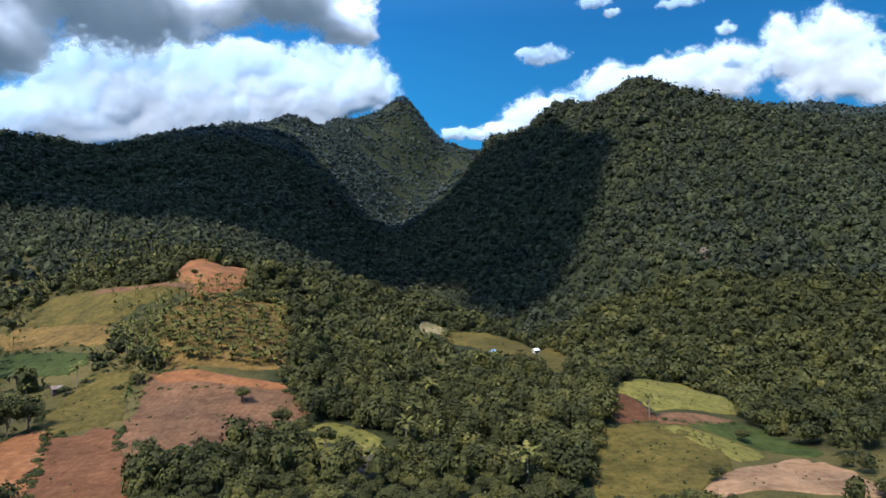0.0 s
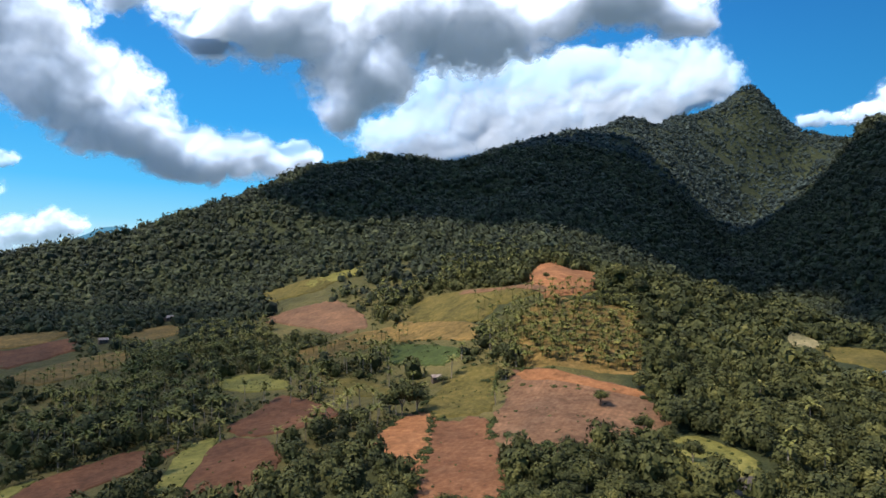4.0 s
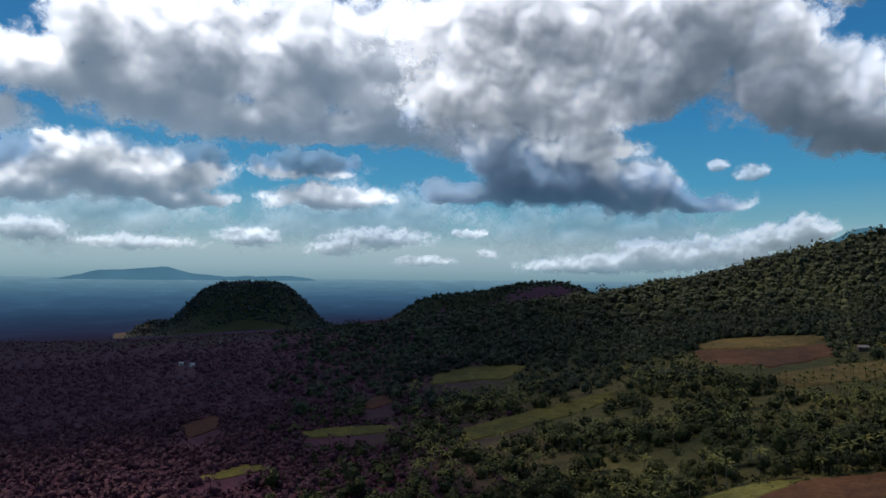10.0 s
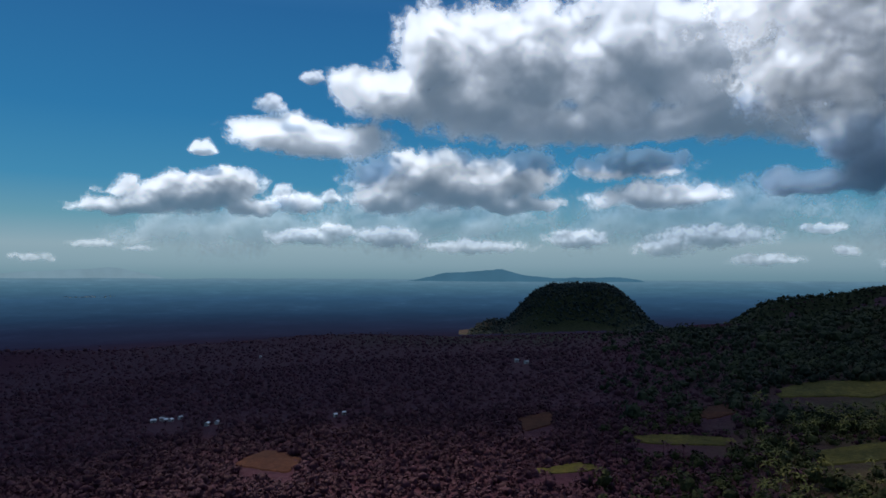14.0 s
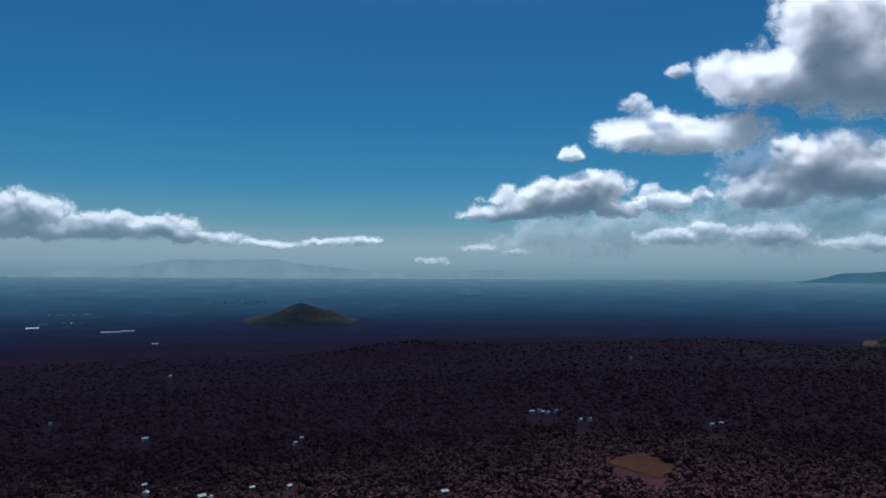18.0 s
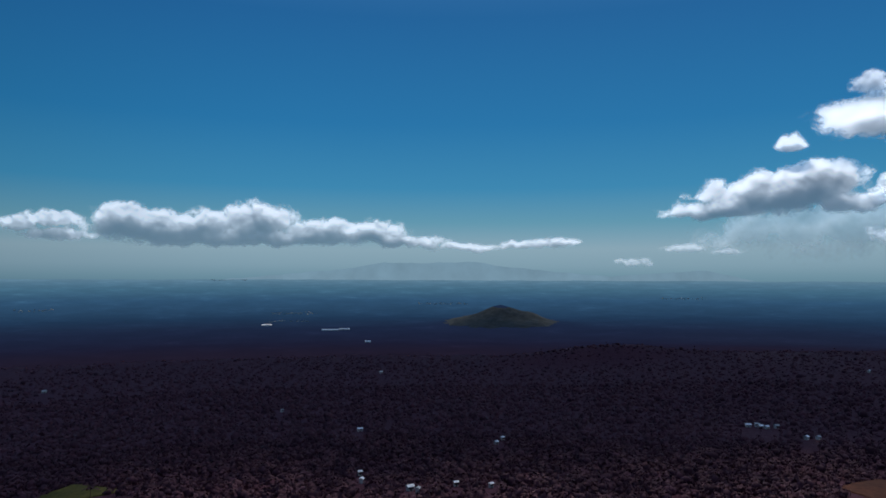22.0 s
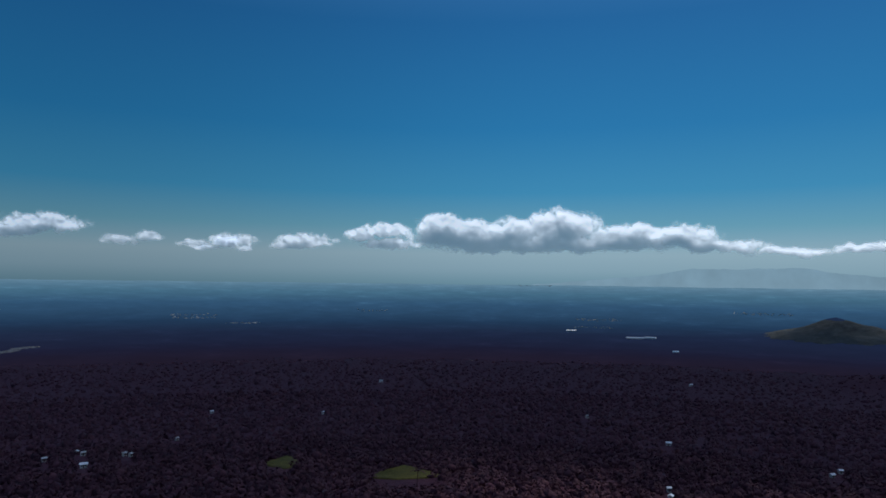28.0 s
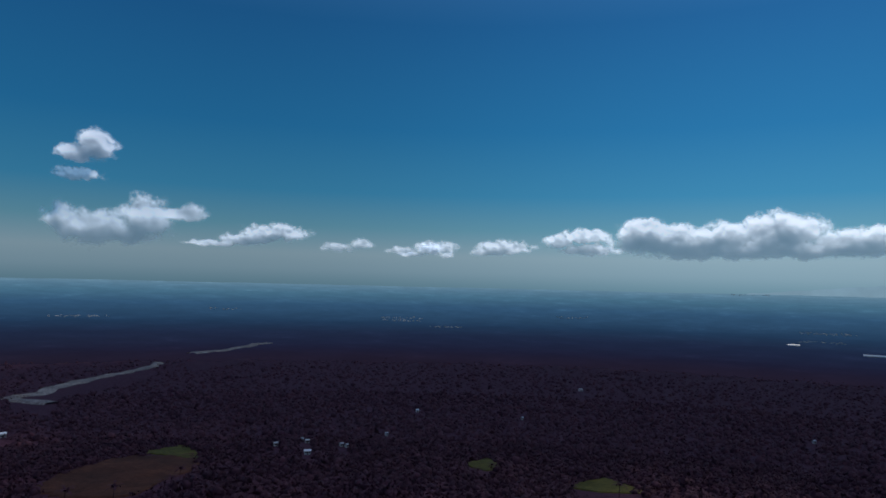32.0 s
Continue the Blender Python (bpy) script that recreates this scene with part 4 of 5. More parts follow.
def heaps(x, y, octaves=4):
    """Round heaps of several sizes, the small ones riding on the large: 0 in the clefts, 1 on the crowns."""
    total, amp, norm = 0.0, 1.0, 0.0
    for k in range(octaves):
        xi, yi = np.floor(x).astype(int), np.floor(y).astype(int)
        near = np.full(x.shape, 9.0)
        for i in (-1, 0, 1):
            for j in (-1, 0, 1):
                c = CELLS[(xi + i) % 128, (yi + j) % 128]
                near = np.minimum(near, (xi + i + c[..., 0] - x) ** 2 + (yi + j + c[..., 1] - y) ** 2)
        total = total + amp * (1 - np.minimum(near, 1.0))
        norm += amp
        amp *= 0.55
        x, y = 2.1 * (0.8 * x - 0.6 * y) + 11.3, 2.1 * (0.6 * x + 0.8 * y) + 5.7
    return total / norm


def blurred(f, times):
    for q in range(times):
        f = 0.2 * (f + np.roll(f, 1, 0) + np.roll(f, -1, 0) + np.roll(f, 1, 1) + np.roll(f, -1, 1))
    return f


def pieces(mask):
    """The connected parts of a mask, as labels, with 0 outside."""
    mark = np.where(mask, np.arange(1, mask.size + 1).reshape(mask.shape), 0)
    while True:
        last = mark
        for axis in (0, 1):
            for way in (1, -1):
                side = np.roll(mark, way, axis)
                mark = np.where(mask, np.maximum(mark, side), 0)
        if (mark == last).all():
            return mark


def cloud(label, r, thick, lean, *puffs):
    """A cumulus: puffs by bearing, rise, half width and half height in degrees, heaped up with billows, flatter below."""
    SKY_COUNT[0] += 1
    heavy, thick = max(thick, 1.0), min(thick, 1.0)
    p = np.array(puffs)
    size = float(np.clip(np.median(p[:, 3]) * 1.15, 0.45, 4.0))
    step = 0.13 if size > 1.3 else 0.085
    a = np.arange((p[:, 0] - 1.5 * p[:, 2]).min() - 0.4, (p[:, 0] + 1.5 * p[:, 2]).max() + 0.4, step)
    e = np.arange((p[:, 1] - 1.5 * p[:, 3]).min() - 0.3, (p[:, 1] + 1.6 * p[:, 3]).max() + 0.3, step)
    A, E = np.meshgrid(a, e, indexing="ij")
    k = SKY_COUNT[0] * 7.1
    U = A + fbm(A / size * 0.9 + k, E / size * 0.9, 5) * size * 0.42
    V = E + fbm(A / size * 0.9 + k + 50, E / size * 0.9 + 9, 5) * size * 0.34
    body = np.full(A.shape, -1.0)
    for pa, pe, pw, ph in p:
        de = V - pe
        q = 1 - np.sqrt(((U - pa) / pw) ** 2 + (de / np.where(de < 0, ph * 0.85, ph)) ** 2)
        body = np.maximum(body, q) + 0.12 * np.clip(np.minimum(body, q) + 0.25, 0, 1)
    lobes = heaps(U / size * 0.85 + k, V / size * 0.95, 4)
    shape = body * 1.15 + 0.75 * (lobes - 0.62) + 0.1
    mass = np.clip(shape, 0, 1.2)
    # vapour towards the sun, summed and painted in as self-shadow at each place
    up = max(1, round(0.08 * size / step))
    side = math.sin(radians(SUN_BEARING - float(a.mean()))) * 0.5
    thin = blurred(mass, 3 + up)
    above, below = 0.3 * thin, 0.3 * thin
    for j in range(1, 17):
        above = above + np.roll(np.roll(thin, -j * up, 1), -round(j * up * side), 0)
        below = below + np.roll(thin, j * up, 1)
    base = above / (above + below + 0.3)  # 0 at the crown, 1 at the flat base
    baked_shade = 0.055 * above + 0.14 * above * np.clip((base - 0.3) / 0.6, 0, 1) ** 1.6
    baked_shade = baked_shade * heavy
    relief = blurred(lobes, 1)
    for reach, force in ((2 * up, 2.4), (5 * up, 2.4)):  # paints the sunward side of each heap lit, its lee dim
        baked_shade = baked_shade + force * (np.roll(np.roll(relief, -reach, 1), -round(reach * side), 0) - relief) * np.clip(mass * 1.6, 0, 1) * 0.55
    low_air = np.clip((E - 1.5) / 6, 0, 1)  # clouds made more see-through near the horizon to imitate haze
    fade = (0.6 + 0.25 * low_air) * shape - 0.02 - 0.3 * (1 - thick)
    air = (0.62 + 0.38 * low_air) * (0.45 + 0.55 * thick)
    bulge = r * radians(size) * (0.3 * np.sqrt(blurred(mass, 8) + 0.05) + 0.1 * blurred(lobes, 2) * np.clip(mass * 2, 0, 1))
    mid = 0.5 * (e.max() + e.min())
    R = r + lean * r * np.radians(E - mid) - bulge  # leans back, or over where its underside shows
    R = np.clip(R, 2000, 4890)
    ar, er = np.radians(A), np.radians(E)
    v = np.stack([-R * np.cos(er) * np.sin(ar), R * np.cos(er) * np.cos(ar), EYE + R * np.sin(er)], -1).reshape(-1, 3)
    mask = fade > -0.42
    mark = pieces(mask)
    ids, counts = np.unique(mark[mask], return_counts=True)
    f = grid_faces(*A.shape)
    tag = mark.reshape(-1)[f]
    whole = (tag > 0).all(1)
    made = None
    for i, c in sorted(zip(ids, counts), key=lambda q: -q[1]):
        g = f[whole & (tag[:, 0] == i)]
        if c < 60 or not len(g) or (mark == i)[fade > 0].sum() < 12:
            continue
        used = np.unique(g)
        renum = np.zeros(len(v), int)
        renum[used] = np.arange(len(used))
        layers = [(key, w.reshape(-1)[used]) for key, w in (("vapour", fade), ("baked_shade", baked_shade), ("air", air))]
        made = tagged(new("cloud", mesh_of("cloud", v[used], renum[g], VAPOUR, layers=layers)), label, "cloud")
    return made


cloud("grey bottomed cumulus deck over the ridge", 3150, 1.4, -0.9, (41.5, 20.6, 8.6, 4.3), (34.9, 16.9, 5.3, 4.1), (36.4, 13.7, 2.0, 2.0), (27.7, 21.7, 13.9, 4.8), (14.2, 22.7, 7.6, 3.3), (8.5, 20.6, 2.6, 1.5), (46.9, 18.5, 2.6, 2.3))
cloud("bright white cumulus bank behind the peak", 4500, 1.0, 0.35, (19.9, 14.1, 14.1, 4.6), (10.4, 15.6, 6.3, 3.2), (6.4, 15.7, 2.5, 1.8), (29.3, 11.5, 6.0, 2.7), (15.2, 17.7, 3.8, 1.5), (24.7, 17.1, 5.7, 2.2))
cloud("white cumulus bank rising behind the forested mountain", 4800, 1.0, 0.35, (-29.2, 15.9, 4.0, 3.3), (-26.8, 17.2, 1.7, 2.4), (-19.2, 15.9, 3.4, 2.1), (-14.4, 15.4, 3.6, 2.0), (-8.6, 13.7, 3.5, 1.7), (-5.1, 12.6, 2.1, 1.0), (-32.4, 14.3, 2.7, 1.9), (-23.4, 15.9, 3.2, 2.1), (-30.0, 17.7, 1.4, 1.5))
cloud("small white cloud wisp", 4700, 0.42, 0.2, (-8.5, 18.3, 2.4, 1.0), (-7.0, 18.6, 1.2, 0.5))
cloud("small white cloud wisp", 4700, 0.45, 0.2, (-12.7, 22.1, 1.6, 0.6), (-14.2, 21.2, 0.9, 0.5))
cloud("small white cloud wisp", 4700, 0.4, 0.2, (-22.9, 19.2, 1.0, 0.7), (-19.3, 21.4, 2.2, 0.5))
cloud("small white cloud wisp", 4850, 0.8, 0.2, (-1.0, 12.3, 1.3, 0.7), (-3.6, 12.2, 1.9, 0.7))
cloud("broad white and grey cumulus deck", 3350, 1.15, -0.55, (64.9, 19.4, 8.4, 4.9), (57.1, 13.8, 6.6, 3.7), (52.8, 11.2, 4.6, 2.4), (59.4, 17.4, 3.6, 4.3), (78.3, 20.2, 12.3, 5.3), (80.6, 14.8, 8.9, 3.8), (73.9, 13.9, 4.8, 2.7), (68.6, 15.3, 6.6, 2.7), (49.6, 10.1, 2.8, 1.5), (66.8, 22.2, 7.6, 2.5), (44.1, 9.7, 5.4, 2.0), (49.4, 10.1, 3.3, 2.3), (39.9, 10.4, 1.8, 1.3), (47.4, 9.0, 3.8, 1.4), (80.5, 10.5, 4.2, 2.3), (76.1, 8.0, 7.1, 2.9), (69.9, 7.0, 4.7, 2.4), (65.0, 6.2, 3.9, 0.8), (83.7, 7.1, 4.2, 1.1), (73.3, 10.4, 4.3, 1.9))
cloud("small white cloud puff", 4400, 0.3, -0.6, (61.1, 8.3, 1.7, 0.8), (63.4, 9.0, 0.9, 0.6))
cloud("white cumulus deck at the edge of the blue", 3300, 0.9, -0.5, (53.9, 21.2, 2.4, 1.9), (51.0, 22.1, 2.9, 1.3))
cloud("huge billowing cumulus with a dark flat base", 4350, 1.4, -0.75, (113.5, 18.2, 3.8, 4.0), (116.6, 15.1, 4.4, 2.7), (120.2, 15.6, 2.3, 1.8), (125.9, 11.3, 3.6, 1.7), (121.2, 11.2, 4.9, 1.5), (106.1, 17.5, 7.5, 5.5), (97.5, 17.3, 8.1, 5.5), (89.0, 17.5, 8.3, 5.4), (80.0, 16.9, 8.1, 5.2), (100.3, 12.0, 10.9, 1.8), (109.8, 13.8, 6.5, 2.8), (79.2, 11.9, 7.2, 2.4), (90.8, 12.4, 9.3, 2.2))
cloud("layered cumulus below the great cloud", 4600, 1.3, -0.75, (113.4, 8.4, 7.1, 2.2), (116.8, 6.5, 3.2, 1.7), (106.0, 8.7, 3.5, 1.9), (96.5, 9.1, 4.8, 1.3), (95.0, 6.5, 5.4, 1.2), (106.0, 6.0, 3.8, 0.8), (109.7, 7.0, 5.5, 1.6), (125.0, 6.0, 2.1, 0.8))
cloud("small white cloud puff", 4600, 0.7, -0.75, (131.7, 10.1, 1.2, 0.8))
cloud("torn white cloud wisp", 4550, 0.4, -0.75, (126.6, 13.8, 1.5, 0.9), (125.0, 12.8, 1.4, 0.6), (123.3, 16.1, 1.2, 0.8))
cloud("white cumulus with a grey flat base", 4600, 1.5, -0.75, (133.0, 6.4, 5.8, 1.7), (130.0, 7.3, 3.2, 1.4), (137.0, 5.2, 3.9, 0.8), (127.8, 5.5, 2.7, 0.8))
cloud("thin cloud shreds beside a cumulus", 4620, 0.5, -0.75, (123.8, 5.9, 2.3, 1.1), (125.6, 7.0, 1.1, 0.8), (121.5, 6.5, 1.1, 0.7))
cloud("low cloud band near the horizon", 4750, 0.85, -0.75, (123.4, 3.2, 3.7, 0.9), (116.8, 3.2, 3.2, 1.0), (109.6, 2.5, 5.0, 0.7), (101.2, 3.2, 2.9, 0.9), (121.0, 3.8, 2.0, 0.7))
cloud("low cloud band near the horizon", 4760, 0.8, -0.75, (94.3, 2.3, 2.8, 0.9), (90.8, 3.2, 5.1, 1.1), (87.1, 1.4, 3.0, 0.6), (83.3, 3.7, 1.8, 0.5), (81.6, 2.0, 1.0, 0.6))
cloud("faint low cloud over the far plain", 4760, 0.3, -0.75, (139.3, 2.4, 2.3, 0.6), (136.2, 2.1, 1.6, 0.3), (143.2, 1.3, 2.4, 0.5))
cloud("bright low cumulus bank above the far slope", 4800, 1.0, -0.75, (68.4, 1.4, 8.4, 1.1), (63.8, 2.1, 5.0, 1.3), (59.5, 3.1, 3.3, 1.3), (57.1, 3.9, 1.8, 1.1), (73.6, 1.0, 5.7, 0.8), (68.9, 2.5, 2.4, 1.0))
cloud("long low cumulus bank over the plain", 4700, 1.5, -0.75, (182.2, 3.8, 4.6, 1.4), (184.0, 4.6, 2.0, 1.1), (178.5, 4.0, 3.5, 1.3), (174.0, 4.4, 3.1, 1.6), (169.0, 3.8, 3.1, 1.0), (164.7, 3.8, 2.6, 1.1), (162.2, 3.0, 3.9, 0.6), (156.9, 2.6, 2.7, 0.4), (152.1, 2.7, 2.3, 0.4), (149.6, 2.9, 2.1, 0.6), (174.7, 3.1, 11.2, 0.7))
cloud("low cumulus over the plain", 4720, 0.9, -0.75, (188.6, 4.2, 2.2, 0.7), (190.9, 3.8, 1.3, 0.6), (188.4, 3.1, 2.6, 0.5))
cloud("low cumulus over the plain", 4720, 0.85, -0.75, (195.4, 3.2, 2.6, 0.7), (196.9, 2.8, 1.5, 0.4))
cloud("low cumulus over the plain", 4720, 0.7, -0.75, (201.7, 3.0, 1.4, 0.6), (203.1, 2.5, 1.4, 0.3), (200.3, 2.5, 0.7, 0.3))
cloud("low cumulus over the plain", 4720, 0.9, -0.75, (214.4, 3.9, 2.9, 0.8), (216.6, 3.3, 2.4, 0.5), (219.2, 2.9, 2.1, 0.3))
cloud("faint low cloud over the far plain", 4720, 0.6, -0.75, (209.3, 2.9, 1.6, 0.5), (207.3, 3.2, 1.1, 0.6))
cloud("low cumulus over the plain", 4720, 0.75, -0.75, (201.1, 3.1, 2.0, 0.7), (203.9, 2.8, 1.4, 0.4))
cloud("soft cumulus over the river plain", 4650, 0.7, -0.75, (227.9, 9.9, 1.5, 1.4), (229.1, 9.1, 1.4, 0.8))
cloud("thin cloud shreds over the river plain", 4650, 0.35, -0.75, (229.0, 7.6, 2.1, 0.6))
cloud("soft cumulus over the river plain", 4650, 0.75, -0.75, (224.3, 4.5, 2.3, 2.0), (227.9, 3.6, 2.8, 1.6), (221.6, 5.2, 1.8, 0.7), (226.3, 3.3, 4.0, 1.0), (230.2, 4.3, 1.3, 1.2))
cloud("thin bright veil of haze under the clouds", 4890, 0.12, 0.0, (72.0, 4.0, 15.0, 3.6), (94.0, 4.4, 15.0, 3.8), (114.0, 4.2, 14.0, 3.8), (130.0, 3.4, 12.0, 2.8))
tagged(cloud("thin white smoke rising below the domed hill", 2120, 0.5, 0.0, (102.8, -4.0, 0.3, 0.35), (102.3, -3.7, 0.3, 0.4), (101.8, -3.3, 0.4, 0.4)), category="smoke")


def shade_cloud(label, x, y, z, wide, deep, thick, seed, thin):
    """An unseen cloud added out of the view to darken the slopes below: an uneven flat-bottomed lump."""
    v, f = icosphere(5)
    ang = np.arctan2(v[:, 1], v[:, 0])
    edge = 1 + 0.28 * fbm(np.cos(ang) * 1.6 + seed, np.sin(ang) * 1.6 + seed, 5)
    lump = 1 + 0.3 * fbm(v[:, 0] * 3 + seed, v[:, 1] * 3 + v[:, 2] * 2, 4, True)
    w = np.stack([v[:, 0] * edge * wide, v[:, 1] * edge * deep, np.where(v[:, 2] > 0, v[:, 2] * thick * lump, v[:, 2] * thick * 0.25)], -1)
    w += np.array([x, y, z])
    rim = np.hypot(v[:, 0], v[:, 1])
    fade = thin - 0.35 * np.clip((rim - 0.7) / 0.3, 0, 1)
    return tagged(new("cloud", mesh_of("cloud", w, f, VAPOUR, layers=[("vapour", fade), ("baked_shade", np.full(len(w), 2.0)), ("air", np.ones(len(w)))])), label, "cloud")


def cast(a, r, up, far, wide, deep, thick, seed, thin=0.2, label="unseen shade cloud added high over the land"):
    """The added cloud whose shadow falls at bearing a, range r, height up over the viewpoint, far metres off towards
    the sun.
    """
    p = bearing(a, r, EYE + up) + SUN_WAY * far
    return shade_cloud(label, p.x, p.y, p.z, wide, deep, thick, seed, thin)


def shade_sheet(label, up, thick, *outline):
    """A cloud deck of that outline in plan, flat below and lumpy on top, with a frayed edge."""
    c = np.array(outline, float)
    step = 22.0
    gx, gy = np.meshgrid(np.arange(c[:, 0].min() - 60, c[:, 0].max() + 60, step), np.arange(c[:, 1].min() - 60, c[:, 1].max() + 60, step), indexing="ij")
    qx, qy = gx + 45 * fbm(gx / 130, gy / 130, 5), gy + 45 * fbm(gx / 130 + 40, gy / 130, 5)
    odd = np.zeros(gx.shape, bool)
    for (x0, y0), (x1, y1) in zip(c, np.roll(c, -1, 0)):
        odd ^= ((y0 > qy) != (y1 > qy)) & (qx < (x1 - x0) * (qy - y0) / (y1 - y0 + 1e-9) + x0)
    soft = odd.astype(float)
    for k in range(3):
        soft = 0.2 * (soft + np.roll(soft, 1, 0) + np.roll(soft, -1, 0) + np.roll(soft, 1, 1) + np.roll(soft, -1, 1))
    full = soft.copy()
    for k in range(12):
        full = 0.2 * (full + np.roll(full, 1, 0) + np.roll(full, -1, 0) + np.roll(full, 1, 1) + np.roll(full, -1, 1))
    f = grid_faces(*gx.shape)
    f = f[(soft.ravel()[f] > 0.02).any(1)]
    used = np.unique(f)
    renum = np.zeros(gx.size, int)
    renum[used] = np.arange(len(used))
    f = renum[f]
    top = EYE + up + 10 + full * 170 * (0.8 + 0.4 * fbm(gx / 150, gy / 150, 4, True))
    low = EYE + up - 12 * full
    pts = np.concatenate([np.stack([gx, gy, z], -1).reshape(-1, 3)[used] for z in (low, top)])
    dens = np.tile((soft * (thick + 0.3) - 0.3).ravel()[used], 2)
    return tagged(new("cloud", mesh_of("cloud", pts, np.concatenate([f[:, ::-1], f + len(used)]), VAPOUR, layers=[("vapour", dens), ("baked_shade", np.full(len(dens), 2.0)), ("air", np.ones(len(dens)))])), label, "cloud")


shade_sheet("grey cumulus deck high over the ridges", 1700, 0.9, (-1428, 139), (-1394, 184), (-1319, 204), (-1283, 379), (-1221, 601), (-1083, 813), (-1009, 726), (-958, 541), (-900, 477), (-816, 537), (-726, 463), (-613, 416), (-539, 330), (-490, 189), (-485, -27), (-511, -177), (-579, -331), (-639, -422), (-694, -515), (-716, -529), (-733, -449), (-759, -173), (-828, -7), (-893, -324), (-941, -273), (-979, -316), (-1065, -262), (-1238, -35), (-1307, -160))
shade_sheet("grey cumulus deck high over the ridges", 1700, 0.9, (-1506, -129), (-1467, 121), (-1366, 281), (-1309, 603), (-1139, 5), (-989, -98), (-961, -327), (-1034, -377), (-1221, -181), (-1326, -235))
# unseen clouds added only to darken the plain, the farm slope and two hills
cast(176, 1500, -190, 3300, 1800, 1400, 260, 5, 0.36)
cast(110, 1300, -130, 2900, 850, 800, 200, 6, 0.34)
cast(73, 600, -92, 2600, 480, 440, 120, 7, 0.19)
cast(224, 340, -130, 2600, 330, 280, 100, 13, 0.25)
cast(80, 1750, -60, 2300, 420, 330, 120, 9, 0.5)
cast(101, 2200, -70, 2100, 420, 360, 120, 14, 0.34)
# ---- trees, palms and plants near by, each a thing of its own ----
def bark(name, dark, light):
    m, n, l, b = material(name)
    c = ramp(n, l, noise_node(n, l, 2.5, 5, 0.7), [(0.3, dark), (0.7, light)])
    l.new(c, b.inputs["Base Color"])
    return m


BARK = bark("bark", (0.06, 0.048, 0.036), (0.2, 0.165, 0.125))
PALM_BARK = bark("palm_bark", (0.12, 0.1, 0.08), (0.3, 0.26, 0.21))
PALM_LEAF = foliage("palm_leaves", (0.045, 0.06, 0.016), (0.1, 0.115, 0.03), (0.2, 0.175, 0.055), 8.0)
BANANA_LEAF = foliage("banana_leaves", (0.045, 0.06, 0.014), (0.1, 0.115, 0.026), (0.19, 0.17, 0.05), 6.0)
SHRUB = foliage("shrub_leaves", (0.022, 0.034, 0.012), (0.045, 0.06, 0.02), (0.085, 0.1, 0.03), 6.0)


def part(name, me, parent, label="", m=None):
    ob = new(name, me)
    ob.parent = parent
    if m is not None:
        ob.matrix_basis = m
    return tagged(ob, label)


def tube(points, radii, sides=6):
    """A tapered tube along points."""
    pts = [Vector(p) for p in points]
    v, f = [], []
    for i, p in enumerate(pts):
        way = (pts[min(i + 1, len(pts) - 1)] - pts[max(i - 1, 0)]).normalized()
        q = way.to_track_quat("Z", "Y")
        for k in range(sides):
            t = 2 * math.pi * k / sides
            v.append((p + q @ Vector((math.cos(t), math.sin(t), 0)) * radii[i])[:])
    for i in range(len(pts) - 1):
        for k in range(sides):
            a, b = i * sides + k, i * sides + (k + 1) % sides
            f.append((a, b, b + sides, a + sides))
    return np.array(v), np.array(f)


def merge(shapes):
    v, f, base = [], [], 0
    for a, b in shapes:
        v.append(a)
        f.append(b + base)
        base += len(a)
    return np.concatenate(v), np.concatenate(f)


def tree_kind(seed):
    """One tree of height 1: trunk with three limbs, and an uneven leafy crown."""
    rnd = np.random.RandomState(seed)
    top = Vector((0.04 * rnd.randn(), 0.04 * rnd.randn(), 0.62))
    wood = [tube([(0, 0, -0.12), (0.01, 0, 0.2), top], [0.035, 0.026, 0.012])]
    crowns = []
    for k in range(4):
        t = k * 1.57 + rnd.rand()
        reach = 0.2 + 0.1 * rnd.rand()
        end = Vector((math.cos(t) * reach, math.sin(t) * reach, 0.5 + 0.2 * rnd.rand()))
        wood.append(tube([(0, 0, 0.25 + 0.05 * k), end * 0.55 + Vector((0, 0, 0.2)), end], [0.018, 0.012, 0.006], 5))
        v, f = crown_shape(140, seed * 9 + k, 1, 0.75, 0.14)
        s = 0.24 + 0.08 * rnd.rand()
        crowns.append((v * s + np.array([end.x, end.y, end.z - 0.62 * s * 0.75]), f))
    v, f = crown_shape(230, seed * 9 + 7, 1, 0.8, 0.13)
    crowns.append((v * 0.3 + np.array([0, 0, 0.52]), f))
    base = new("tree")
    part("trunk", mesh_of("trunk", *merge(wood), BARK), base)
    part("crown", mesh_of("crown", *merge(crowns), FOREST, smooth=False), base)
    return tagged(base, "green broadleaf tree with an uneven leafy crown", "tree", "trees on the near slopes")


KINDS = []


def stand(a, r, sink=0.0):
    p = bearing(a, r)
    return Vector((p.x, p.y, float(height(p.x, p.y)) - sink))


def placed(ob, spot, size, wide=None, turn=0.0):
    """A copy of a thing standing at spot, with its height and, if given, its width set."""
    w = wide or size
    k = ob.scale
    m = Matrix.Translation(spot) @ Matrix.Rotation(turn, 4, "Z") @ Matrix.Diagonal((w / k.x, w / k.y, size / k.z, 1))
    return copy_thing(ob, m)


def tree(a, r, tall, wide, kind):
    return placed(KINDS[kind], stand(a, r, 0.3), tall, wide * 1.0, a)


for k in range(4):
    KINDS.append(tree_kind(40 + k))
    KINDS[k].matrix_basis = Matrix.Translation(stand(8 + 1.7 * k, 215 + 12 * k, 0.3)) @ Matrix.Diagonal((8, 8, 8.5, 1))


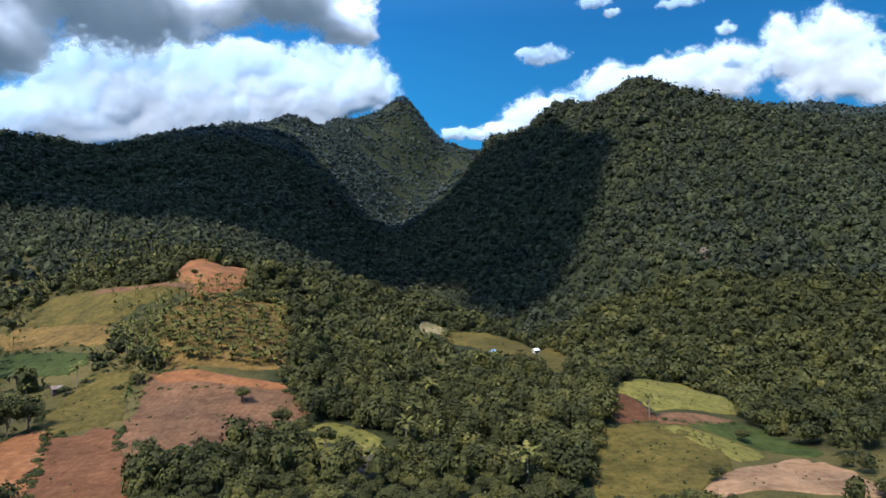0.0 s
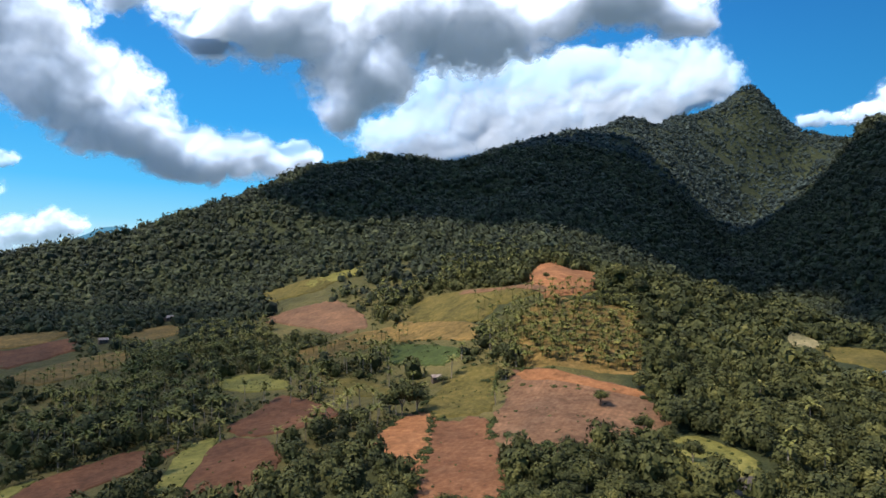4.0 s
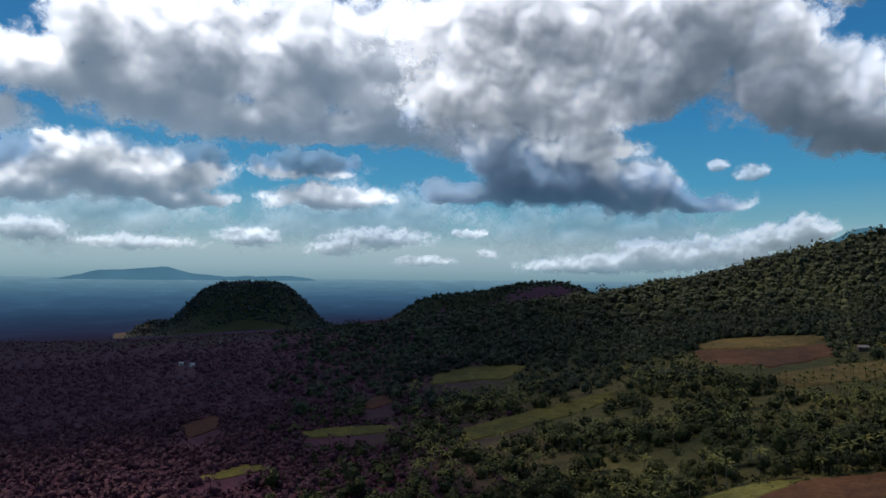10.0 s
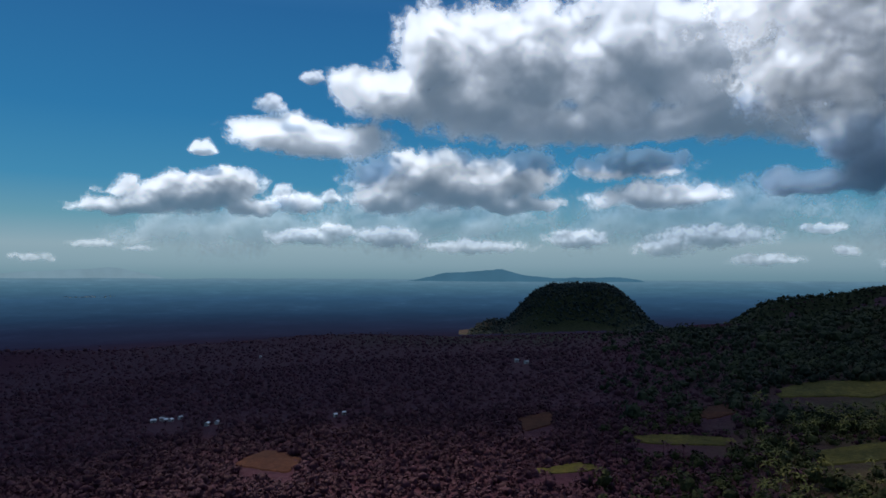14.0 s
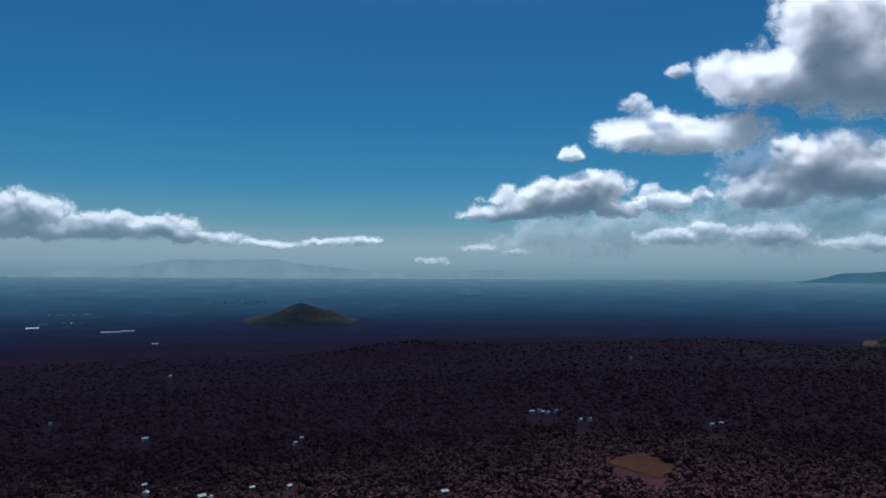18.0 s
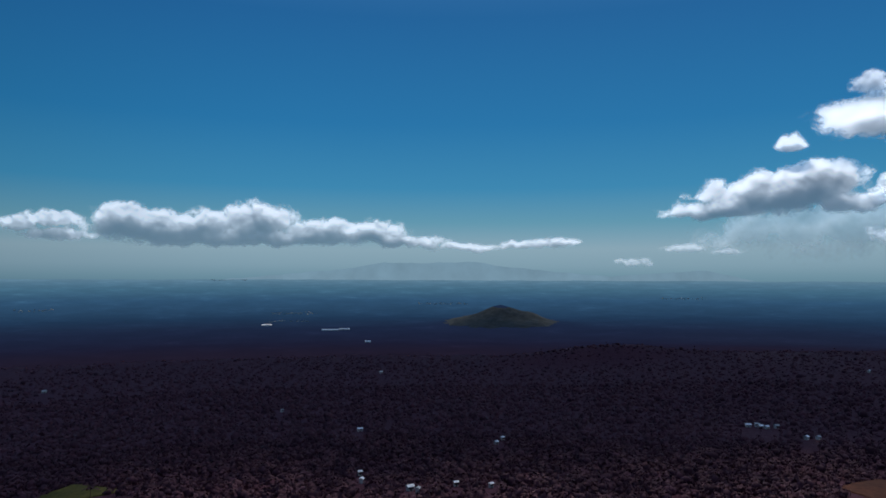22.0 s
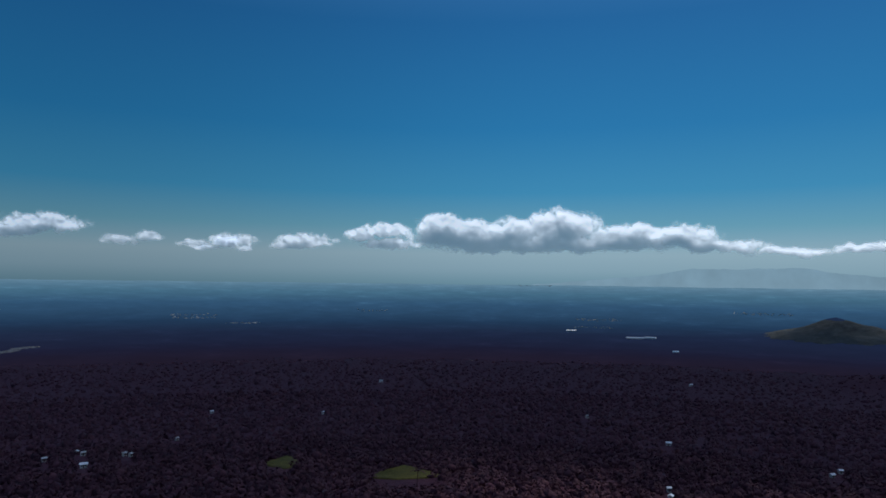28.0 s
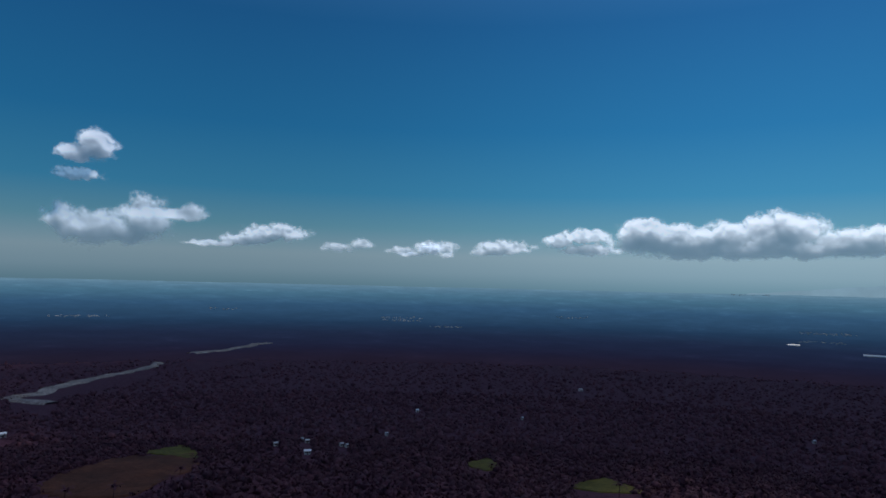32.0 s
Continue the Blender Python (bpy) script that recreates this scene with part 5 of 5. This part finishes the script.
def frond_mesh(n=9):
    """A drooping feather leaf of length 1 along x: a ridge with leaflets hanging to both sides."""
    v, f = [], []
    for i in range(n + 1):
        u = i / n
        x, z = u * 0.92, 0.28 * math.sin(u * 2.2) - 0.42 * u * u
        w = 0.15 * math.sin(math.pi * min(1, 0.12 + u * 0.95)) + 0.01
        v += [(x, 0, z), (x + 0.06, w, z - 0.45 * w), (x + 0.06, -w, z - 0.45 * w)]
    for i in range(n):
        a = 3 * i
        f += [(a, a + 3, a + 1), (a, a + 2, a + 3)]
        if i % 2 == 0:
            f += [(a + 1, a + 3, a + 4), (a + 2, a + 5, a + 3)]
    return np.array(v), np.array(f)


FROND = mesh_of("frond", *frond_mesh(), PALM_LEAF)
palm_trunk = tube([(0, 0, -0.05), (0.02, 0, 0.3), (0.05, 0.01, 0.65), (0.06, 0.01, 0.9)], [0.03, 0.02, 0.017, 0.015])
palm_kind = new("palm_tree")
part("trunk", mesh_of("trunk", *palm_trunk, PALM_BARK), palm_kind)
for k in range(10):
    m = Matrix.Translation((0.06, 0.01, 0.89)) @ Matrix.Rotation(k * 2.4, 4, "Z") @ Matrix.Rotation(-0.75 + 0.11 * k, 4, "Y") @ Matrix.Scale(0.5, 4)
    part("frond", FROND, palm_kind, m=m)
tagged(palm_kind, "slender coconut palm with drooping yellow green fronds", "palm tree", "coconut palms on the slopes")
palm_kind.matrix_basis = Matrix.Translation(stand(41, 345)) @ Matrix.Scale(8, 4)


def palm(a, r, tall):
    return placed(palm_kind, stand(a, r), tall, None, a * 7)


leaf_v = np.array([(0, 0, 0), (0.35, 0.19, 0.27), (0.35, -0.19, 0.27), (0.37, 0, 0.3), (0.7, 0.2, 0.28), (0.7, -0.2, 0.28), (0.72, 0, 0.31), (1.0, 0.0, 0.12)])
leaf_f = np.array([(0, 3, 1), (0, 2, 3), (1, 3, 4), (3, 6, 4), (2, 5, 3), (3, 5, 6), (4, 6, 7), (6, 5, 7)])
BLADE = mesh_of("leaf", leaf_v, leaf_f, BANANA_LEAF)
banana_kind = new("banana_plant")
part("stem", mesh_of("stem", *tube([(0, 0, -0.05), (0, 0, 0.3), (0.02, 0, 0.55)], [0.05, 0.042, 0.03]), BANANA_LEAF), banana_kind)
for k in range(7):
    m = Matrix.Translation((0.01, 0, 0.5)) @ Matrix.Rotation(k * 1.1, 4, "Z") @ Matrix.Rotation(-0.6 + 0.12 * k, 4, "Y") @ Matrix.Scale(0.66, 4)
    part("leaf", BLADE, banana_kind, m=m)
tagged(banana_kind, "young banana plant with broad yellow green leaves", "banana plant", "banana plants in rows")
banana_kind.matrix_basis = Matrix.Translation(stand(18.2, 372)) @ Matrix.Scale(4, 4)

bush_kind = new("bush", mesh_of("bush", *crown_shape(240, 77, 1, 0.8, 0.16), SHRUB, smooth=False))
tagged(bush_kind, "dark green rounded bush at a field edge", "bush", "bushes along the field edges")
bush_kind.matrix_basis = Matrix.Translation(stand(13.5, 252, 0.4)) @ Matrix.Scale(2.2, 4)


def bush(a, r, wide):
    return placed(bush_kind, stand(a, r, 0.25 * wide), wide * 0.5, wide * 0.58, a * 5)


# ---- houses ----
def painted(name, dark, light, rough=0.7, metal=0.0):
    m, n, l, b = material(name, rough, 0.4)
    b.inputs["Metallic"].default_value = metal
    l.new(ramp(n, l, noise_node(n, l, 0.8, 5, 0.7), [(0.35, dark), (0.65, light)]), b.inputs["Base Color"])
    return m


ROOFS = {
    "white": painted("white_roof", (0.7, 0.7, 0.7), (0.86, 0.86, 0.86), 0.45),
    "grey": painted("grey_roof", (0.28, 0.28, 0.28), (0.5, 0.5, 0.5), 0.5),
    "blue": painted("blue_roof", (0.1, 0.28, 0.5), (0.3, 0.5, 0.7), 0.45),
    "rust": painted("rust_roof", (0.12, 0.08, 0.06), (0.32, 0.26, 0.22), 0.6),
}
PLASTER = painted("plaster", (0.45, 0.42, 0.37), (0.65, 0.62, 0.56))
DARK_WOOD = painted("dark_wood", (0.05, 0.035, 0.025), (0.12, 0.085, 0.06))
PANE = painted("window_glass", (0.03, 0.04, 0.05), (0.06, 0.07, 0.08), 0.15)


def box(x0, y0, z0, x1, y1, z1):
    v = np.array([(x, y, z) for x in (x0, x1) for y in (y0, y1) for z in (z0, z1)])
    return v, np.array([(0, 1, 3, 2), (4, 6, 7, 5), (0, 4, 5, 1), (2, 3, 7, 6), (0, 2, 6, 4), (1, 5, 7, 3)])


def gable_roof(w, d, z, rise, lap=0.5, thick=0.15):
    """Two roof slabs with overhang, meeting at a ridge along x."""
    v, f = [], []
    x = w / 2 + lap
    for s in (1, -1):
        b = len(v)
        y, drop = s * (d / 2 + lap), rise * lap / (d / 2)
        for dz in (0, thick):
            v += [(-x, 0, z + rise + dz), (x, 0, z + rise + dz), (x, y, z - drop + dz), (-x, y, z - drop + dz)]
        q = [(0, 1, 2, 3), (4, 7, 6, 5), (0, 4, 5, 1), (1, 5, 6, 2), (2, 6, 7, 3), (3, 7, 4, 0)]
        f += [tuple(b + i for i in g) for g in q]
    return np.array(v), np.array(f)


def house(a, r, w, d, h, roof, turn):
    """A small gabled house: walls with gable ends, roof, door and windows."""
    spot = stand(a, r)
    base = new("house")
    base.matrix_basis = Matrix.Translation(spot + Vector((0, 0, 0.2))) @ Matrix.Rotation(radians(a + turn), 4, "Z")
    rise = d * 0.28
    wv, wf = box(-w / 2, -d / 2, -2.0, w / 2, d / 2, h)
    skin = DARK_WOOD if roof == "rust" else PLASTER
    part("wall", mesh_of("wall", wv, wf, skin, smooth=False), base)
    for side in (-0.99, 0.99):
        gv = np.array([(side * w / 2 + x, y, z) for x in (-0.04, 0.04) for y, z in ((-d / 2, h), (d / 2, h), (0, h + rise))])
        gf = np.array([(0, 1, 2), (3, 5, 4), (0, 3, 4), (0, 4, 1), (1, 4, 5), (1, 5, 2), (2, 5, 3), (2, 3, 0)])
        part("gable", mesh_of("gable", gv, gf, skin, smooth=False), base)
    part("roof", mesh_of("roof", *gable_roof(w, d, h, rise), ROOFS[roof], smooth=False), base, roof + " sheet metal roof")
    part("door", mesh_of("door", *box(-0.45, -d / 2 - 0.06, 0, 0.45, -d / 2 + 0.02, 2.05), DARK_WOOD, smooth=False), base)
    for x in (-w * 0.3, w * 0.3):
        part("window", mesh_of("window", *box(x - 0.5, -d / 2 - 0.05, 0.9, x + 0.5, -d / 2 + 0.02, 1.9), PANE, smooth=False), base)
    words = {"white": "small house with a pale metal roof", "grey": "small house with a dull grey roof", "blue": "small ridge house with a blue metal roof", "rust": "small farmhouse with a rusty roof"}
    return tagged(base, words[roof] + " among trees", "house", "houses among the woods")


def long_shed(a, r, w, d):
    spot = stand(a, r)
    base = new("long_shed")
    base.matrix_basis = Matrix.Translation(spot + Vector((0, 0, 6.5))) @ Matrix.Rotation(radians(a), 4, "Z")
    part("wall", mesh_of("wall", *box(-w / 2, -d / 2, -9, w / 2, d / 2, 4), PLASTER, smooth=False), base)
    part("roof", mesh_of("roof", *gable_roof(w, d, 4, 3.0), ROOFS["white"], smooth=False), base, "bright pale metal roof")
    return tagged(base, "long low shed with a bright pale roof", "shed", "long sheds on the plain")


def village(a, r, wide, deep, count):
    """Far roofs scattered in a band, too small to tell apart."""
    rnd = np.random.RandomState(int(a * 10))
    shapes = []
    for k in range(count):
        b, q = a + math.degrees(wide / r) * (rnd.rand() - 0.5), r + deep * (rnd.rand() - 0.5)
        p = stand(b, q)
        s = 2 + 3 * rnd.rand() ** 2
        v, f = box(-s, -s * 0.6, 0, s, s * 0.6, 9 + 2 * rnd.rand())
        t = radians(a) + 0.4 * rnd.randn()
        c, e = math.cos(t), math.sin(t)
        shapes.append((np.stack([v[:, 0] * c - v[:, 1] * e + p.x, v[:, 0] * e + v[:, 1] * c + p.y, v[:, 2] + p.z], -1), f))
    return tagged(new("village", mesh_of("village", *merge(shapes), ROOFS["grey"], smooth=False)), "far scattered pale roofs of a village", "village", kind="stuff")


for a, r, w, d, h, roof, way in SITES:
    small = 0.72 if 100 < a < 240 else 1.0
    house(a, r, w * small, d * small, h, roof, way)
for plan in SHEDS:
    long_shed(*plan)
tree(16.28, 276, 7.5, 8, 0)
tree(14.12, 450, 15, 16, 1)
tree(12.54, 437, 13, 13, 2)
tree(15.45, 447, 11, 10, 3)
tree(9.34, 458, 9, 8, 1)
tree(19.97, 442, 6, 5, 2)
tree(336.6, 267, 6, 6.5, 2)
tree(338.37, 211, 5, 6, 0)
tree(331.4, 291, 13, 15, 1)
tree(328.75, 294, 9, 12, 2)
tree(32.29, 286, 17, 13, 1)
tree(31.03, 290, 13, 11, 2)
tree(33.23, 290, 11, 9, 0)
tree(54.21, 248, 7, 7, 2)
tree(53.08, 248, 6, 6, 0)
tree(56.93, 245, 7, 8, 3)
tree(46.62, 311, 5, 5, 1)
tree(49.53, 834, 12, 16, 3)
tree(54.26, 640, 9, 10, 0)
tree(23.98, 314, 6, 7, 2)
tree(28.76, 328, 5, 6, 1)
palm(343.3, 271, 9)
palm(4.44, 881, 10)
palm(4.91, 863, 9)
palm(352.98, 195, 12)
palm(2.3, 249, 9)
palm(3, 225, 10)
palm(0.66, 230, 9)
palm(356.89, 327, 9)
palm(4.41, 299, 9)
palm(1.13, 282, 10)
bush(22.79, 239, 4.2)
bush(20.78, 234, 4.8)
bush(19.54, 234, 3.4)
bush(23.79, 248, 4.0)
bush(18.28, 234, 2.6)
bush(22.28, 302, 2.6)
bush(21.67, 299, 2.2)
bush(19.82, 295, 2.8)
bush(18.99, 295, 2.4)
bush(17.93, 293, 2.2)
bush(13.13, 294, 2.4)
bush(15.12, 294, 2.2)
bush(342.24, 271, 3.0)
bush(341.39, 271, 2.6)
bush(340.84, 271, 2.6)
bush(339.72, 274, 2.8)
bush(339.11, 277, 2.4)
bush(338.09, 281, 2.6)
bush(337.29, 287, 3.0)
bush(344.39, 264, 2.2)
bush(28.28, 379, 3.2)
bush(31.14, 431, 2.4)
bush(27.57, 394, 2.2)
bush(29.39, 412, 2.2)
bush(26.07, 389, 3.0)
bush(25.04, 316, 3.8)
bush(24.27, 318, 3.6)
bush(25.43, 318, 3.0)
bush(46.37, 309, 3.4)
bush(44.08, 303, 2.6)
bush(20.76, 234, 3.6)
bush(29.78, 395, 2.6)
bush(34.67, 375, 4.0)
bush(38.67, 352, 3.0)
bush(42.68, 375, 3.2)
bush(42, 370, 2.6)
bush(43.75, 307, 2.0)
bush(41.25, 308, 2.0)
village(203.79, 3277, 190, 60, 34)
village(200.13, 3010, 150, 50, 22)
village(189.72, 3529, 150, 60, 20)
village(171.04, 3330, 220, 60, 40)
village(158.85, 3660, 260, 70, 44)
village(228.42, 3294, 230, 50, 40)
village(203.88, 3375, 200, 60, 34)
village(218.02, 3577, 150, 60, 22)
village(139.51, 3929, 240, 70, 36)
village(171.49, 2961, 160, 60, 22)
village(176.21, 4833, 240, 60, 20)
bush(23.04, 273, 2.2)
bush(13.99, 264, 2.0)
bush(17.68, 264, 1.8)
bush(15.75, 263, 1.6)
bush(20.4, 263, 1.6)

# ---- planted rows and groves ----
rows_rnd = np.random.RandomState(21)


def inside(k, a, r):
    return in_outline(OUTLINES[k], a, r)


def in_outline(c, a, r):
    pa, pu, odd = radians(a), math.log(r), False
    for (a0, u0), (a1, u1) in zip(c, np.roll(c, -1, 0)):
        if (u0 > pu) != (u1 > pu) and pa < (a1 - a0) * (pu - u0) / (u1 - u0 + 1e-12) + a0:
            odd = not odd
    return odd


for r in np.arange(305, 450, 7.5):  # bananas up the dry slope
    for a in np.arange(11.5, 25, 0.95):
        q, b = r + rows_rnd.randn() * 2.2, a + 0.3 * rows_rnd.randn()
        if inside(4, b, q):
            placed(banana_kind, stand(b, q), 3.8 + 2.6 * rows_rnd.rand(), None, 6 * rows_rnd.rand())
for r in np.arange(225, 262, 6.0):  # saplings in the bright field
    for a in np.arange(4, 14, 1.2):
        if inside(9, a, r):
            placed(bush_kind, stand(a + 0.2 * rows_rnd.randn(), r, 0.1), 0.8, 0.8, r)
palms_made = 0
pa, pr, px, py = scatter(22, 88, 275, 640, 8.5, 31, planted=True)
near_first = np.argsort(pr + 90 * rows_rnd.rand(len(pr)))
rest = []
for k in near_first:
    if rows_rnd.rand() > 0.95:
        continue
    if palms_made < 270:
        palm(pa[k], pr[k], 6.5 + 4 * rows_rnd.rand())
        palms_made += 1
    else:
        rest.append(k)
fv, ff = frond_mesh(4)
tv, tf = tube([(0, 0, -0.05), (0.05, 0, 0.9)], [0.022, 0.015], 3)
tf = np.concatenate([tf[:, [0, 1, 2]], tf[:, [0, 2, 3]]])
bits = [(tv, tf)]
for k in range(7):
    m = Matrix.Translation((0.05, 0.0, 0.89)) @ Matrix.Rotation(k * 2.4, 4, "Z") @ Matrix.Rotation(-0.7 + 0.15 * k, 4, "Y") @ Matrix.Scale(0.46, 4)
    bits.append((np.array([(m @ Vector(p))[:] for p in fv]), ff))
whole_palm = merge(bits)


def grove(name, label, gx2, gy2, mat, low=7.0, more=5.0):
    grown = low + more * rows_rnd.rand(len(gx2))
    pv, pf = joined([whole_palm], gx2, gy2, height(gx2, gy2) + 0.3, grown, rows_rnd.rand(len(gx2)) * 6.28, np.zeros(len(gx2), int))
    tagged(new(name, mesh_of(name, pv, pf, mat)), label, "palm grove", kind="stuff")



def planted(outline, gap, keep):
    """Places in loose rows inside an outline of bearings and ranges."""
    c = np.array([(radians(a), math.log(r)) for a, r in outline])
    lo, hi, spots = c.min(0), c.max(0), []
    r = math.exp(lo[1])
    while r < math.exp(hi[1]):
        a = lo[0]
        while a < hi[0]:
            b, q = a + 0.3 * gap / r * rows_rnd.randn(), r + 0.25 * gap * rows_rnd.randn()
            if rows_rnd.rand() < keep and in_outline(c, math.degrees(b), q):
                spots.append((-q * math.sin(b), q * math.cos(b)))
            a += gap / r
        r += gap * 1.25
    p = np.array(spots)
    return p[:, 0], p[:, 1]


rest = rest[:900]
grove("palm_grove", "scattered coconut palms over farmland and groves", px[rest], py[rest], PALM_LEAF)
grove("banana_thicket", "crowded banana plants and young palms on the slope", *planted([(25.89, 399.7), (23.59, 411.6), (21.81, 427.7), (16.32, 435.3), (12.98, 421.4), (12.47, 318.9), (18.37, 310.5), (22.3, 318.9), (24.7, 347.2)], 4.2, 0.75), BANANA_LEAF, 4.2, 3.6)
grove("palm_plantation", "young coconut palms planted over a dry slope", *planted([(42.78, 457.3), (37.31, 492.6), (32.11, 482.1), (30.92, 442.9), (36.59, 390.3), (41.94, 403.6)], 7.5, 0.85), PALM_LEAF, 5.0, 4.0)
grove("palm_plantation", "young coconut palms planted over a dry slope", *planted([(60.25, 527.1), (51.03, 567.7), (49.23, 485.2), (51.17, 399.7), (57.58, 424.1)], 7.5, 0.85), PALM_LEAF, 5.0, 4.0)
grove("palm_plantation", "young coconut palms planted over a dry slope", *planted([(26.0, 481.4), (19.84, 416.6), (17.61, 392.7), (17.82, 333.5), (23.0, 328.3), (25.85, 376.9)], 7.5, 0.85), PALM_LEAF, 5.0, 4.0)
qa, qr, qx, qy = scatter(85, 236, 330, 760, 22.0, 33)
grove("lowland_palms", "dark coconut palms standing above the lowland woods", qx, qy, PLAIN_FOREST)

# broadleaf trees of the near slopes: the nearest singly, the rest as one wood
ta, tr, tx, ty = scatter(-37, 95, 165, 335, 5.6, 41)
order = np.argsort(tr)
for k in order[:280]:
    tall = 4.2 + 4.3 * rows_rnd.rand() ** 1.4
    placed(KINDS[int(rows_rnd.randint(4))], stand(ta[k], tr[k], 0.4), tall, tall * (0.85 + 0.4 * rows_rnd.rand()), 6 * rows_rnd.rand())
k = order[280:]
grow = 5.6 * 0.66 * (0.6 + 0.75 * rows_rnd.rand(len(k)) ** 1.3)
shapes = [crown_shape(230, 500 + i, 1, 0.75 + 0.12 * i, 0.15) for i in range(5)]
wv, wf = joined(shapes, tx[k], ty[k], height(tx[k], ty[k]) + 0.2 * grow + grow * 0.5 * rows_rnd.rand(len(k)), grow, rows_rnd.rand(len(k)) * 6.28, rows_rnd.randint(0, 5, len(k)))
tagged(new("mixed_woodland", mesh_of("mixed_woodland", wv, wf, FOREST, smooth=False)), "mixed broadleaf trees between the fields", "woodland", kind="stuff")

# low scrub over the farmland
sa, sr, sx, sy = scatter(22, 97, 235, 620, 3.9, 47, planted=True)
near = np.argsort(sr)[:9000]
sv, sf = joined([crown_shape(12, 700 + i, 0, 0.8, 0.5) for i in range(4)], sx[near], sy[near], height(sx[near], sy[near]) - 0.2, 0.7 + 1.3 * rows_rnd.rand(len(near)) ** 2, rows_rnd.rand(len(near)) * 6.28, rows_rnd.randint(0, 4, len(near)))
tagged(new("scrub", mesh_of("scrub", sv, sf, FOREST, smooth=False)), "low olive scrub between palms and fields", "scrub", kind="stuff")

# bushes along the field edges, in broken hedges
hedge = 0
for c in OUTLINES:
    if np.exp(c[:, 1]).mean() > 440:
        continue
    for (a0, u0), (a1, u1) in zip(c, np.roll(c, -1, 0)):
        r = math.exp(0.5 * (u0 + u1))
        steps = max(1, int(math.hypot((a1 - a0) * r, (u1 - u0) * r) / 3.2))
        for k in range(steps):
            t = (k + rows_rnd.rand()) / steps
            a, r = math.degrees(a0 + (a1 - a0) * t), math.exp(u0 + (u1 - u0) * t)
            x, y = -r * math.sin(radians(a)), r * math.cos(radians(a))
            if float(fbm(np.array([x / 26]), np.array([y / 26]), 2)[0]) > 0.02 and hedge < 250:
                bush(a + 0.15 * rows_rnd.randn(), r + rows_rnd.randn(), 1.3 + 2.2 * rows_rnd.rand() ** 1.5)
                hedge += 1

# tufts and clods left on the open ground
tuft = []
for c, bare in zip(OUTLINES[:36], BARE):
    lo, hi = c.min(0), c.max(0)
    n = int(min(140, (hi[0] - lo[0]) * (math.exp(hi[1]) - math.exp(lo[1])) * math.exp(hi[1]) / (90 if bare else 28)))
    for k in range(n):
        a, u = lo + (hi - lo) * rows_rnd.rand(2)
        if in_outline(c, math.degrees(a), math.exp(u)):
            r = math.exp(u)
            tuft.append((-r * math.sin(a), r * math.cos(a)))
tuft = np.array(tuft)
tv, tf = joined([crown_shape(8, 900 + i, 1, 0.7, 0.4) for i in range(3)], tuft[:, 0], tuft[:, 1], height(tuft[:, 0], tuft[:, 1]) + 0.3, 0.25 + 0.55 * rows_rnd.rand(len(tuft)) ** 2, rows_rnd.rand(len(tuft)) * 6.28, rows_rnd.randint(0, 3, len(tuft)))
tagged(new("grass_tufts", mesh_of("grass_tufts", tv, tf, SHRUB, smooth=False)), "dark grass tufts scattered over the open fields", "grass", kind="stuff")
